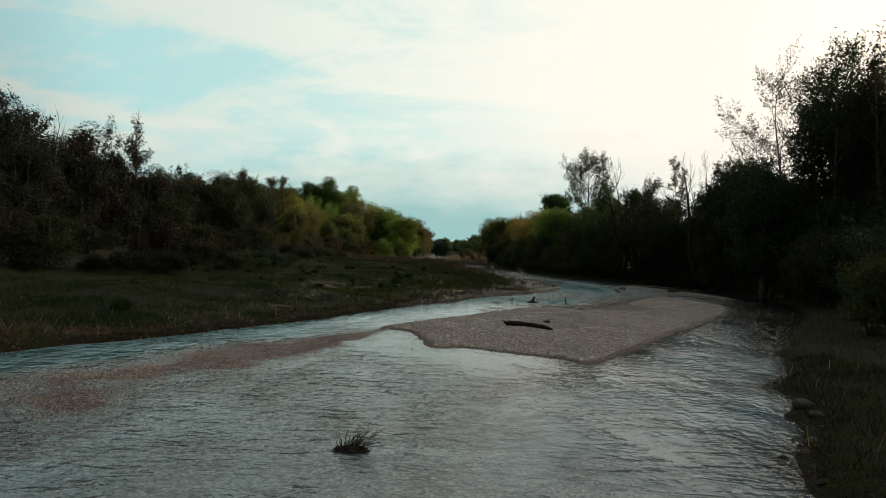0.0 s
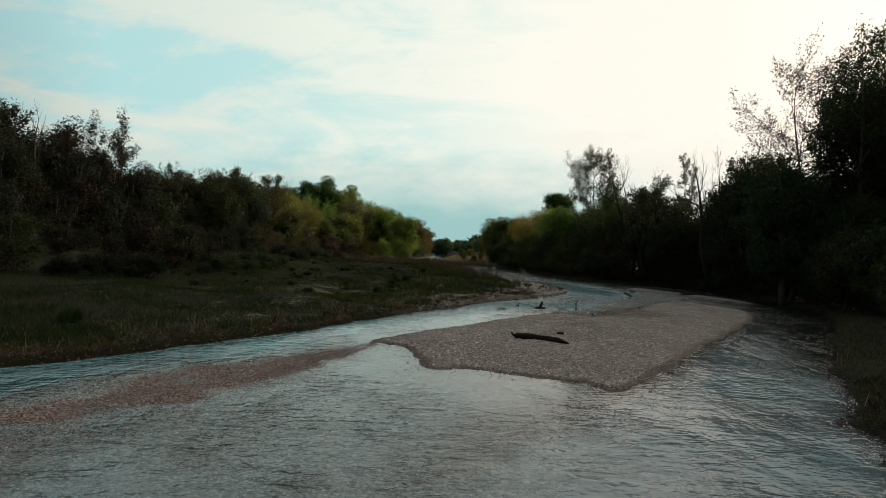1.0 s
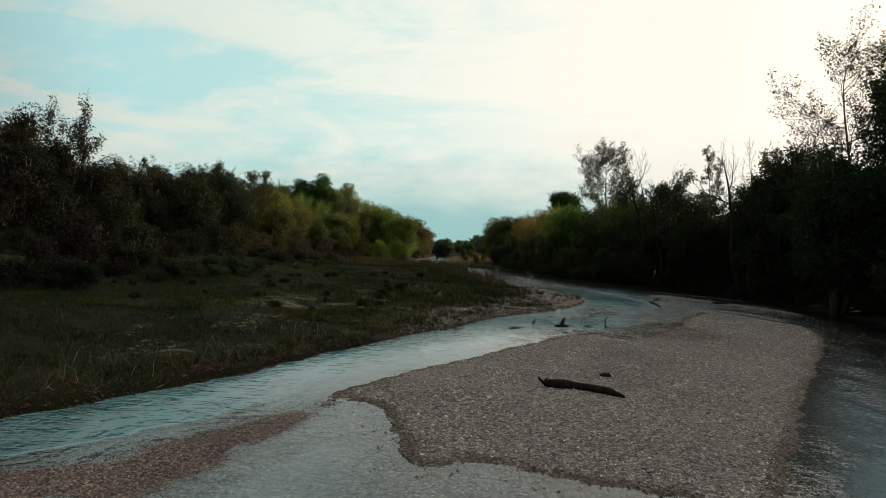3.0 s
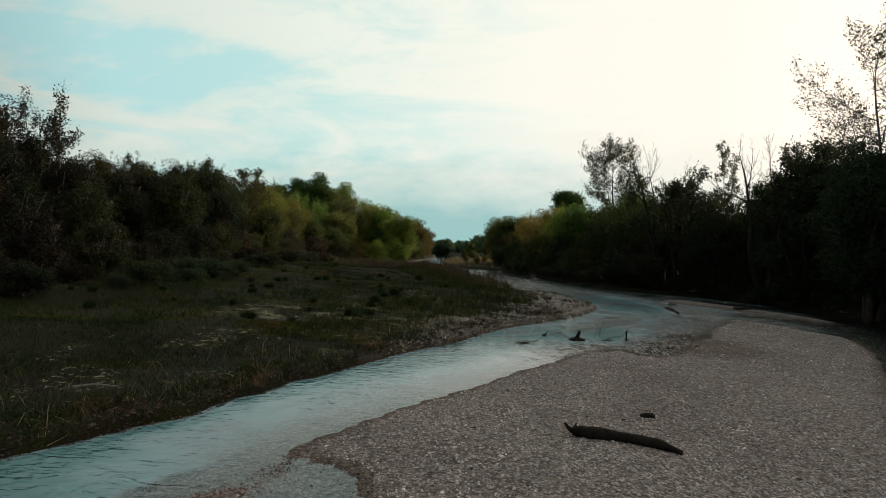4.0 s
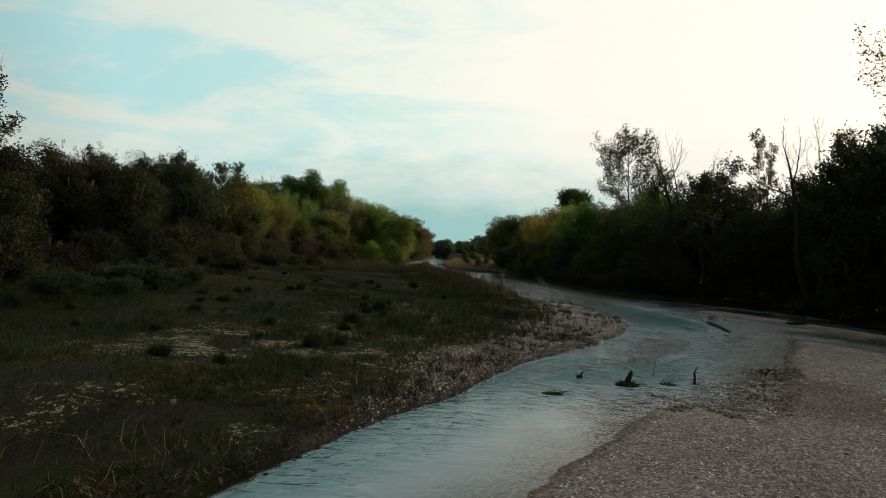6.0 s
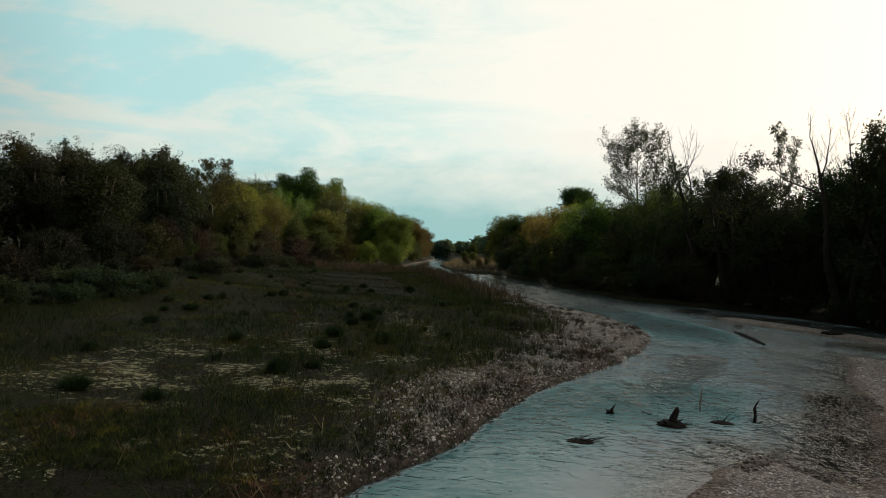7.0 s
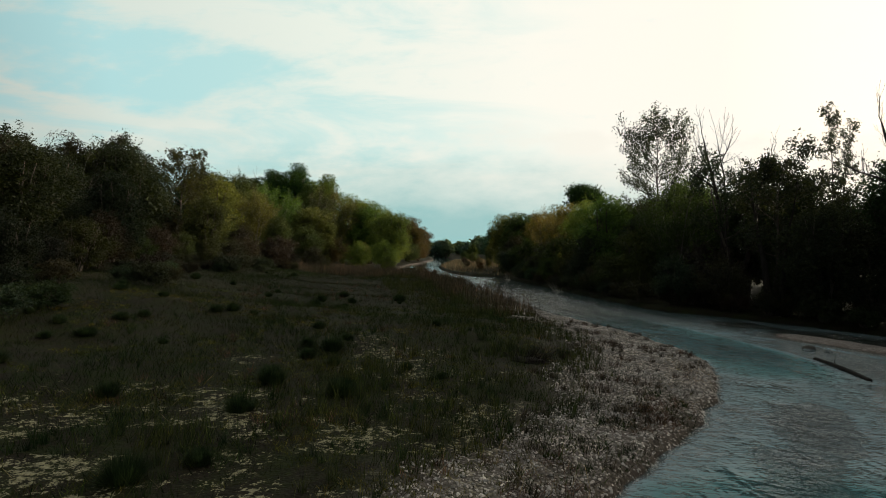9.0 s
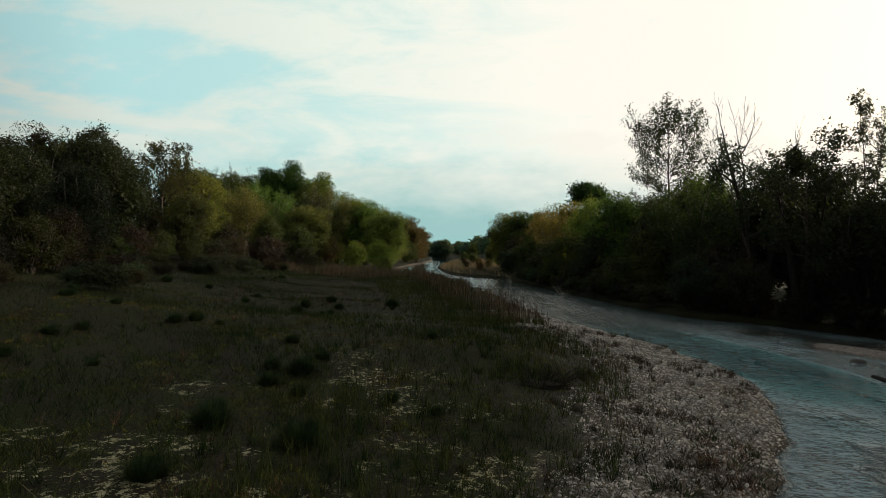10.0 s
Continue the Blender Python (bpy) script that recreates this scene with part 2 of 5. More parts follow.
speck = add("ShaderNodeTexNoise", (0, here), Scale=24.0, Detail=3.0, Roughness=0.6)
here_sand = add("ShaderNodeMapRange", (0, sandy), i1=0.03, i2=0.18, i3=0.0, i4=1.0).outputs[0]
sandy = math_("ADD", sandy, math_("MULTIPLY", math_("SUBTRACT", speck.outputs[0], 0.55), 2.6))
clump_ = add("ShaderNodeTexNoise", (0, here), Scale=4.2, Detail=3.0, Roughness=0.6)
sandy = math_("ADD", sandy, math_("MULTIPLY", math_("SUBTRACT", clump_.outputs[0], 0.5), 3.6))
gap = math_("ADD", math_("SUBTRACT", sandy, 0.10), math_("ADD", math_("MULTIPLY", math_("SUBTRACT", fine.outputs[0], 0.5), 3.4), math_("MULTIPLY", math_("SUBTRACT", mid.outputs[0], 0.5), 1.5)))
soil = mix(math_("MULTIPLY", here_sand, ramp(gap, (0.42, (0, 0, 0)), (0.58, (1, 1, 1)))), soil, sand)
col = mix(stony, soil, stone)
algae = add("ShaderNodeAttribute", attribute_name="algae").outputs["Fac"]
weed = add("ShaderNodeAttribute", attribute_name="weed").outputs["Fac"]
col = mix(algae, col, mix(1.0, col, (0.66, 0.54, 0.51), "MULTIPLY"))
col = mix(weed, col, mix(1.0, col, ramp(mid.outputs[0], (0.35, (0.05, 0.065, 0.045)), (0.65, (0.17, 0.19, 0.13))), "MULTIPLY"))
col = mix(math_("MULTIPLY", wet, 0.8), col, mix(1.0, col, (0.55, 0.50, 0.45), "MULTIPLY"))
high = math_("ADD", math_("MULTIPLY", cell.outputs["Distance"], -0.6), math_("MULTIPLY", fine.outputs[0], 0.6))
bmp = add("ShaderNodeBump", ("Height", high), Strength=0.8, Distance=0.05)
b = add("ShaderNodeBsdfPrincipled", (0, col), ("Normal", bmp.outputs[0]), Roughness=0.9, Specular_IOR_Level=0.06)
finish(nt, add, b.outputs[0])

# water: clear over the gravel, milky turquoise where it is deep
WATER = bpy.data.materials.new("water")
nt, add, ramp, math_, mix = nodes_of(WATER)
here = add("ShaderNodeTexCoord").outputs["Object"]
depth = add("ShaderNodeAttribute", attribute_name="depth").outputs["Fac"]
flow = add("ShaderNodeMapping", (0, here), Rotation=(0, 0, radians(-18)), Scale=(0.50, 1.0, 1.0))
w1 = add("ShaderNodeTexNoise", (0, flow.outputs[0]), Scale=5.6, Detail=4.0, Roughness=0.52, Distortion=0.9)
w2 = add("ShaderNodeTexNoise", (0, flow.outputs[0]), Scale=1.2, Detail=1.5, Distortion=0.4)
w3 = add("ShaderNodeTexNoise", (0, add("ShaderNodeMapping", (0, here), Rotation=(0, 0, radians(-34)), Scale=(0.42, 1.0, 1.0)).outputs[0]), Scale=2.7, Detail=2.0, Roughness=0.5, Distortion=1.1)
calm = add("ShaderNodeTexNoise", (0, add("ShaderNodeMapping", (0, here), Rotation=(0, 0, radians(-25)), Scale=(1.0, 0.55, 1.0)).outputs[0]), Scale=0.42, Detail=4.0, Roughness=0.6)
rip = add("ShaderNodeAttribute", attribute_name="ripple").outputs["Fac"]
rip = math_("MULTIPLY", rip, add("ShaderNodeMapRange", (0, calm.outputs[0]), i1=0.32, i2=0.68, i3=0.25, i4=1.8).outputs[0])
hgt = math_("MULTIPLY", math_("ADD", math_("MULTIPLY", w1.outputs[0], 1.0), math_("ADD", math_("MULTIPLY", w2.outputs[0], 1.6), math_("MULTIPLY", w3.outputs[0], 2.4))), rip)
bmp = add("ShaderNodeBump", ("Height", hgt), Strength=1.0, Distance=0.10)
clearw = add("ShaderNodeBsdfTransparent", Color=(0.82, 0.84, 0.82, 1))
milk = add("ShaderNodeBsdfDiffuse", (0, ramp(depth, (0.20, (0.225, 0.300, 0.340)), (0.36, (0.078, 0.188, 0.205)), (0.72, (0.026, 0.078, 0.092)))))
veil = add("ShaderNodeMapRange", (0, depth), i1=0.06, i2=0.28, i3=0.14, i4=0.94).outputs[0]
veil = math_("MULTIPLY", veil, add("ShaderNodeAttribute", attribute_name="milky").outputs["Fac"])
inside = add("ShaderNodeMixShader", (0, veil), (1, clearw.outputs[0]), (2, milk.outputs[0]))
gloss = add("ShaderNodeBsdfGlossy", ("Normal", bmp.outputs[0]), Roughness=0.03, Color=(1, 1, 1, 1))
edge = add("ShaderNodeFresnel", ("Normal", bmp.outputs[0]), IOR=1.333)
finish(nt, add, add("ShaderNodeMixShader", (0, edge.outputs[0]), (1, inside.outputs[0]), (2, gloss.outputs[0])).outputs[0])


# ---------------------------------------------------------------- shaping helpers
def mesh_of(name, verts, faces, mat, smooth=False):
    me = bpy.data.meshes.new(name)
    me.from_pydata(verts, [], faces)
    me.materials.append(mat)
    if smooth:
        me.shade_smooth()
    me.update()
    return me


def part(name, me, parent, label="", color=None):
    ob = new(name, me)
    ob.parent = parent
    if label:
        tagged(ob, label)
    if color:
        ob.color = (*color, 1)
    return ob


def curve_points(pts, step=1.0):
    """A smooth line through control points."""
    p = [Vector((*q, 0)) if len(q) == 2 else Vector(q) for q in pts]
    out = []
    for i in range(len(p) - 1):
        a, b_, c, d = p[max(i - 1, 0)], p[i], p[i + 1], p[min(i + 2, len(p) - 1)]
        n = max(1, int((c - b_).length / step))
        for k in range(n):
            t = k / n
            out.append(0.5 * ((2 * b_) + (c - a) * t + (2 * a - 5 * b_ + 4 * c - d) * t * t + (3 * b_ - a - 3 * c + d) * t ** 3))
    out.append(p[-1])
    return out


def wobbled(pts, amount, scale, seed):
    out = []
    for q in pts:
        n = noise.noise_vector(Vector((q.x * scale, q.y * scale, seed)))
        out.append((q.x + n.x * amount, q.y + n.y * amount))
    return np.array(out)


def signed(poly, x, y):
    """Distance to a closed outline, positive inside."""
    best = np.full(x.shape, 1e9)
    inside = np.zeros(x.shape, bool)
    a, b_ = poly, np.roll(poly, -1, 0)
    for (x0, y0), (x1, y1) in zip(a, b_):
        dx, dy = x1 - x0, y1 - y0
        l2 = dx * dx + dy * dy + 1e-12
        t = np.clip(((x - x0) * dx + (y - y0) * dy) / l2, 0, 1)
        best = np.minimum(best, (x - x0 - t * dx) ** 2 + (y - y0 - t * dy) ** 2)
        cross = (y0 > y) != (y1 > y)
        if dy:
            inside ^= cross & (x < x0 + (y - y0) / dy * dx)
    return np.where(inside, 1, -1) * np.sqrt(best)


def soft(a, b_, v):
    t = np.clip((v - a) / (b_ - a), 0, 1)
    return t * t * (3 - 2 * t)


def lumps(x, y, scale, seed=0.0):
    """Smooth value noise in about -1..1 at a feature size of scale metres."""
    rng = np.random.default_rng(int(seed * 10) + 7)
    tab = rng.random((64, 64)) * 2 - 1
    u, v = x / scale, y / scale
    i, j = np.floor(u).astype(int), np.floor(v).astype(int)
    fu, fv = u - i, v - j
    fu, fv = fu * fu * (3 - 2 * fu), fv * fv * (3 - 2 * fv)
    g = lambda a, b_: tab[a % 64, b_ % 64]
    return (g(i, j) * (1 - fu) + g(i + 1, j) * fu) * (1 - fv) + (g(i, j + 1) * (1 - fu) + g(i + 1, j + 1) * fu) * fv


# ---------------------------------------------------------------- plan of the river
LEFT_SHORE = [(-34, -60), (-26, -14), (-19, 4), (-14.9, 12.5), (-12.9, 16.1), (-11.7, 18.1), (-10, 20.4), (-7.6, 24.4), (-5.25, 28.6),
              (-2.5, 34.7), (1.5, 41.6), (3.6, 46), (6.2, 49.6), (8.5, 52.9), (10.8, 57.2), (12.5, 61.8), (12.6, 65.5), (11.8, 70.5),
              (9.9, 76), (7.9, 82), (6.4, 90), (4.6, 101), (3, 113), (0.5, 123), (-3, 129), (-6.5, 137), (-8.5, 150),
              (-9, 165), (-8, 185), (-6, 216), (-5, 260), (-12, 340), (-40, 420)]
RIGHT_SHORE = [(-2, -60), (2, -20), (4.5, 2), (6.6, 9.1), (7.5, 11.2), (9, 13.8), (10.5, 17.1), (13.5, 22.3), (19.7, 32.2), (27, 43), (31.5, 52),
               (33, 62), (33, 72), (30, 79), (24, 85), (19.8, 88), (17.5, 96), (15, 110), (10.8, 131), (9.2, 139), (4.5, 139.5),
               (1, 147), (-1.5, 175), (0.4, 216), (2, 260), (-4, 340), (-30, 420)]
BAR = [(-2.9, 25.7), (-1.4, 25.0), (-0.6, 22.6), (-0.2, 21.1), (0.8, 21.5), (1.8, 21.1), (3.5, 20.6), (4.6, 20.2), (5.3, 19.3), (7, 21.6),
       (9.2, 24.9), (11.7, 28.8), (16, 35), (21, 42.5), (24.2, 49), (23.9, 52), (23, 55.8), (21.2, 57.4), (19.3, 54.2), (17.2, 51.4), (13.3, 44.8),
       (9.9, 39.7), (9.1, 39.2), (8.2, 40.8), (6.2, 39.3), (3.4, 35.3), (1.4, 32.3), (-0.7, 29.4), (-2.9, 25.7)]
FAR_BAR = [(21.8, 73.2), (23.8, 75.5), (26.3, 72.4), (28.3, 68), (30.4, 61.5), (29.2, 59), (26.6, 64.2), (24.4, 68.6), (21.8, 73.2)]
left_line = wobbled(curve_points(LEFT_SHORE, 0.8), 0.28, 0.9, 1.0)
right_line = wobbled(curve_points(RIGHT_SHORE, 0.8), 0.45, 0.6, 2.0)
LEFT = np.vstack([left_line, [(-900, 420), (-900, -60)]])
RIGHT = np.vstack([right_line, [(900, 420), (900, -60)]])
ISLE = wobbled(curve_points(BAR, 0.35), 0.22, 1.9, 3.0)
SPIT = wobbled(curve_points([(-2.4, 25.9), (-5.9, 21.1), (-8, 19), (-9.6, 15.6), (-11.2, 12.4), (-9.6, 7.0), (-7.0, 9.0), (-6.2, 13), (-4.7, 17.2), (-3.3, 20.8), (-1.8, 25.2), (-2.4, 25.9)], 0.5), 0.25, 1.2, 6.0)
TAIL = wobbled(curve_points([(5.4, 19.6), (3.2, 17.6), (1.3, 16.4), (-0.2, 13.4), (-1.1, 10.8), (0.4, 11.9), (2.1, 14.9), (4.4, 17.6), (5.4, 19.6)], 0.5), 0.2, 1.2, 7.0)
ISLE2 = wobbled(curve_points(FAR_BAR, 0.7), 0.2, 0.9, 4.0)


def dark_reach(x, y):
    """Where the bed is darkened: the side arm, pools by the bar and reaches beyond."""
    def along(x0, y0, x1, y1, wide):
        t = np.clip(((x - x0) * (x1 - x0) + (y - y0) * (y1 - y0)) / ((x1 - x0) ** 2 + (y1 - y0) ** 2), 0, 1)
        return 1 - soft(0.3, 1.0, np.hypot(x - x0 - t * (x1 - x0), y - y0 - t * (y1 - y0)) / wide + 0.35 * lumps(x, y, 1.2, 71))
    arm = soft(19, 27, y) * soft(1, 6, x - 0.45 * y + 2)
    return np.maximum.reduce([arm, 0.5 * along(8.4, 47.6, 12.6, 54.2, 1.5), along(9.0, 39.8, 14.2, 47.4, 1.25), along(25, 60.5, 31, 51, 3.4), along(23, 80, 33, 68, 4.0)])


def survey(x, y):
    """Height of the ground, and how stony and wet it is, at x, y."""
    dl, dr, di, d2 = signed(LEFT, x, y), signed(RIGHT, x, y), signed(ISLE, x, y), signed(ISLE2, x, y)
    n1, n2, n3 = lumps(x, y, 0.9, 1), lumps(x, y, 3.5, 2), lumps(x, y, 11.0, 3)
    land_l = 0.24 * soft(-0.05, 0.3, dl) * (1 + 0.4 * n2) * (1 - 0.35 * soft(46, 56, y)) + 0.028 * np.clip(dl, 0, 14) + 0.10 * soft(1, 5, dl) * n2 + 0.04 * n1 * soft(0.3, 1.5, dl)
    land_l += 0.10 * np.clip(dl - 19 - 3 * n3, 0, 18) + 0.25 * n3 * soft(3, 10, dl)
    land_r = 0.30 * soft(-0.1, 0.8, dr) + 0.07 * np.clip(dr, 0, 22) + 0.12 * n2 * soft(0.5, 3, dr) + 0.05 * n1 * soft(0.2, 1, dr)
    land_i = 0.02 + 0.045 * np.clip(di, 0, 6) + 0.025 * n1 * soft(0, 1, di) + 0.05 * n2 * soft(0.3, 2.5, di)
    land_2 = 0.03 + 0.08 * np.clip(d2, 0, 3) + 0.03 * n1
    # the bed: a deep run along the left shore, shallows before the bar, a deeper run on the right
    off_l = -dl
    run_l = 0.70 * (0.6 * soft(-0.1, 0.25, off_l) + 0.4 * soft(0.2, 1.4, off_l)) * (1 - soft(2.8, 5.2, off_l - 1.3 * soft(21, 28, y)))
    run_l = run_l * (1 - 0.88 * soft(42, 50, y) * (1 - soft(58, 66, y))) + 0.03 * soft(40, 46, y)
    run_r = 0.10 * (1 - 0.7 * soft(30, 42, y)) * soft(0.0, 1.0, -dr) * (1 - soft(4.0, 8.0, -dr)) * soft(4, 16, y)
    bed = -(0.10 + 0.05 * n2 + 0.035 * n1 + run_l + run_r + 0.06 * soft(64, 74, y))
    # two sunken gravel ridges that run on from the bar
    spit, tail = signed(SPIT, x, y), signed(TAIL, x, y)
    ridge = np.maximum(soft(-0.5, 0.7, spit), 0.9 * soft(-0.9, 0.6, tail))
    bed = bed * (1 - ridge) - ridge * (0.035 + 0.018 * n1)
    near_isle = np.minimum(-di, -d2)
    bed = np.maximum(bed, -0.02 - 0.085 * np.clip(near_isle, 0, None) - 0.03 * np.clip(near_isle, 0, 2) * (1 + n1) )
    shore = np.maximum(dl, dr)
    bed = np.minimum(bed, -0.02) * soft(-0.15, 0.12, -shore)
    z = np.where(dl > 0, land_l, np.where(dr > 0, land_r, np.where(di > 0, land_i, np.where(d2 > 0, land_2, bed))))
    lift = -0.072 + 0.073 * soft(-0.9, 0.9, spit) * soft(8.5, 12.5, y) + 0.016 * n1 + 0.02 * n2
    z = np.where((spit > -0.6) & (dl < 0) & (di < 0) & (y > 8), np.maximum(z, lift), z)
    # stones: bars, the bed and the pebble shore round the point
    reach = 0.05 + 0.2 * soft(26, 38, y) + 3.1 * soft(32, 50, y) * (1 - soft(96, 112, y)) + 3.5 * soft(50, 60, y) * (1 - soft(66, 86, y)) + (0.9 * n2 + 0.4 * n1) * soft(24, 40, y)
    stony = np.where(dl > 0, 1 - soft(reach * 0.5, reach + 0.12 + 0.8 * soft(30, 46, y), dl), np.where(dr > 0, 0.0, soft(0.8, 4.0, -dr) * soft(0.1, 0.5, -dl)))
    stony = np.where(dl > 0, stony * soft(32, 42, y), stony)
    stony = np.where((di > 0) | (d2 > 0), 1.0, stony)
    top = np.maximum.reduce([dl, dr, di, d2])
    damp = 0.9 * soft(0.3, 1.0, 1.3 - np.hypot((x - 13.0) / 3.6, (y - 42.0) / 3.8) + 0.5 * n2) * (di > 0)
    wet = np.maximum(damp, (1 - soft(0.05, 0.55 + 0.3 * n1, top)) * soft(-0.6, -0.1, top))
    stony = np.where((dr > 0) & (y > 50), 0.0, np.where((dl > 0) & (y > 36), 0.55 * stony, stony))
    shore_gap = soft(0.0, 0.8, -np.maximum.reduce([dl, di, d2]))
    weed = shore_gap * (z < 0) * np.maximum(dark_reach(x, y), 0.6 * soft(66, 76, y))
    return z, stony, wet, dl, dr, di, d2, ridge * (di < 0), weed


def graded(points):
    """Grid lines: (from, to, step) stretches, end to end."""
    out = []
    for a, b_, s in points:
        out += list(np.arange(a, b_ - 1e-6, s))
    return np.array(out + [points[-1][1]])


def sheet_mesh(name, xs, ys, z, mat, layers):
    gx, gy = np.meshgrid(xs, ys)
    verts = np.stack([gx, gy, z], -1).reshape(-1, 3)
    w, h = len(xs), len(ys)
    i = np.arange(w * h).reshape(h, w)
    faces = np.stack([i[:-1, :-1], i[:-1, 1:], i[1:, 1:], i[1:, :-1]], -1).reshape(-1, 4)
    me = mesh_of(name, verts, faces, mat, True)
    for key, v in layers.items():
        me.attributes.new(key, "FLOAT", "POINT").data.foreach_set("value", v.reshape(-1).astype(np.float32))
    return me


xs = graded([(-4000, -400, 400), (-400, -100, 30), (-100, -40, 4), (-40, -15, 0.75), (-15, 26, 0.26), (26, 45, 0.75), (45, 105, 4), (105, 405, 30), (405, 4005, 400)])
ys = graded([(-900, -60, 60), (-60, -4, 2), (-4, 8, 0.5), (8, 66, 0.26), (66, 100, 0.5), (100, 150, 0.9), (150, 300, 3), (300, 600, 15), (600, 4800, 300)])
gx, gy = np.meshgrid(xs, ys)
Z, STONY, WETNESS, DL, DR, DI, D2, ALGAE, DARK_BED = survey(gx, gy)
SANDY = soft(2.0, 4.5, DL) * (1 - soft(10, 16, DL)) * soft(40, 44, gy) * (1 - soft(56, 72, gy))
SANDY = SANDY * 0.60 * soft(-0.35, 0.50, lumps(gx, gy * 1.5, 2.1, 51) + 0.8 * lumps(gx, gy, 0.6, 52)) * soft(-3, 4, -gx) + 0.3 * soft(0.5, 1.5, DL) * (1 - soft(5, 9, DL)) * soft(16, 30, gy) * (1 - soft(80, 95, gy)) * soft(0.2, 0.6, lumps(gx, gy, 1.6, 53) + 0.5 * lumps(gx, gy, 0.6, 54))
ground = tagged(new("ground", sheet_mesh("ground", xs, ys, Z, GROUND, {"stony": STONY, "wet": WETNESS, "sandy": SANDY, "algae": ALGAE, "weed": DARK_BED})),
                "river plain of gravel, soil and thin grass", "ground", kind="structure")

wx = graded([(-40, -16, 1.5), (-16, 29, 0.3), (29, 41, 1.5)])
wy = graded([(-60, 0, 3), (0, 75, 0.3), (75, 159, 1.4), (159, 419, 5)])
gx, gy = np.meshgrid(wx, wy)
z, s_, w_, dl, dr, di, d2, a_, g_ = survey(gx, gy)
ripple = 0.065 + 0.17 * soft(0.5, 5.5, np.minimum(-di, 9)) * soft(-1, 4, -dr)
lee = soft(16, 20, gy) * (1 - soft(35, 42, gy)) * (1 - soft(4.5, 7.5, gx)) * soft(-0.8, 1.0, -4.2 + 1.5 * soft(24, 28, gy) - dl)
ripple = ripple * (1 - lee) + lee * np.minimum(ripple, 0.05 + 0.22 * soft(1.5, 6, -di))
ripple = ripple + 0.70 * soft(38, 45, gy) * (1 - 0.9 * soft(66, 96, gy))
ripple = ripple + (0.26 + 0.55 * soft(18, 27, gy)) * soft(2, 7, gx - 0.45 * gy + 3) * (1 - soft(30, 45, gy))
ripple = ripple * (1 - 0.75 * soft(92, 130, gy))
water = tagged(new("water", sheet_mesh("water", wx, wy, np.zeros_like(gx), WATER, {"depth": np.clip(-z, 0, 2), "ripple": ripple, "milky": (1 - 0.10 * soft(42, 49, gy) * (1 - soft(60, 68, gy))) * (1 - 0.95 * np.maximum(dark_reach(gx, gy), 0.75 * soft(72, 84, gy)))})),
               "shallow clear river with milky turquoise deeper run", "river", kind="structure")


def height(x, y):
    """The ground's height at one place, read off the sheet."""
    i = int(np.clip(np.searchsorted(xs, x) - 1, 0, len(xs) - 2))
    j = int(np.clip(np.searchsorted(ys, y) - 1, 0, len(ys) - 2))
    u, v = (x - xs[i]) / (xs[i + 1] - xs[i]), (y - ys[j]) / (ys[j + 1] - ys[j])
    return float((Z[j, i] * (1 - u) + Z[j, i + 1] * u) * (1 - v) + (Z[j + 1, i] * (1 - u) + Z[j + 1, i + 1] * u) * v)


def heights(table, x, y):
    """One of the sheet's tables at many places."""
    i = np.clip(np.searchsorted(xs, x) - 1, 0, len(xs) - 2)
    j = np.clip(np.searchsorted(ys, y) - 1, 0, len(ys) - 2)
    u, v = (x - xs[i]) / (xs[i + 1] - xs[i]), (y - ys[j]) / (ys[j + 1] - ys[j])
    return (table[j, i] * (1 - u) + table[j, i + 1] * u) * (1 - v) + (table[j + 1, i] * (1 - u) + table[j + 1, i + 1] * u) * v


# ---------------------------------------------------------------- trees
def tube(V, F, pts, radii, sides=5):
    """Adds a tapered tube along pts to the lists V and F."""
    start = len(V)
    last = Vector((1, 0, 0))
    for k, p in enumerate(pts):
        d = (pts[min(k + 1, len(pts) - 1)] - pts[max(k - 1, 0)]).normalized()
        a = d.cross(last).normalized() if d.cross(last).length > 0.05 else d.orthogonal().normalized()
        b_ = d.cross(a)
        for s in range(sides):
            t = 2 * math.pi * s / sides
            V.append(p + radii[k] * (math.cos(t) * a + math.sin(t) * b_))
    for k in range(len(pts) - 1):
        for s in range(sides):
            q = start + k * sides
            F.append((q + s, q + (s + 1) % sides, q + sides + (s + 1) % sides, q + sides + s))
    F.append(tuple(start + (len(pts) - 1) * sides + s for s in range(sides)))
    F.append(tuple(start + s for s in reversed(range(sides))))


def leaves(centres, size, rng, long=1.6):
    """Small pointed sprigs of leaf at the centres, each turned at random."""
    n = len(centres)
    a = rng.normal(size=(n, 3))
    a /= np.linalg.norm(a, axis=1, keepdims=True)
    b_ = np.cross(a, rng.normal(size=(n, 3)))
    b_ /= np.linalg.norm(b_, axis=1, keepdims=True)
    s = (size * (0.6 + 0.8 * rng.random(n)))[:, None]
    v = np.stack([centres - a * s * long / 2, centres + a * s * long * 0.3 - b_ * s * 0.5, centres + a * s * long * 0.5 + b_ * s * 0.4], 1).reshape(-1, 3)
    return v, np.arange(3 * n).reshape(-1, 3)


def crooked(a, b_, n, bend, rnd):
    pts = []
    for k in range(n + 1):
        t = k / n
        p = a.lerp(b_, t)
        w = math.sin(math.pi * t) * bend
        pts.append(p + Vector((rnd.uniform(-w, w), rnd.uniform(-w, w), rnd.uniform(-w, w) * 0.6 + w * 0.5)))
    return pts


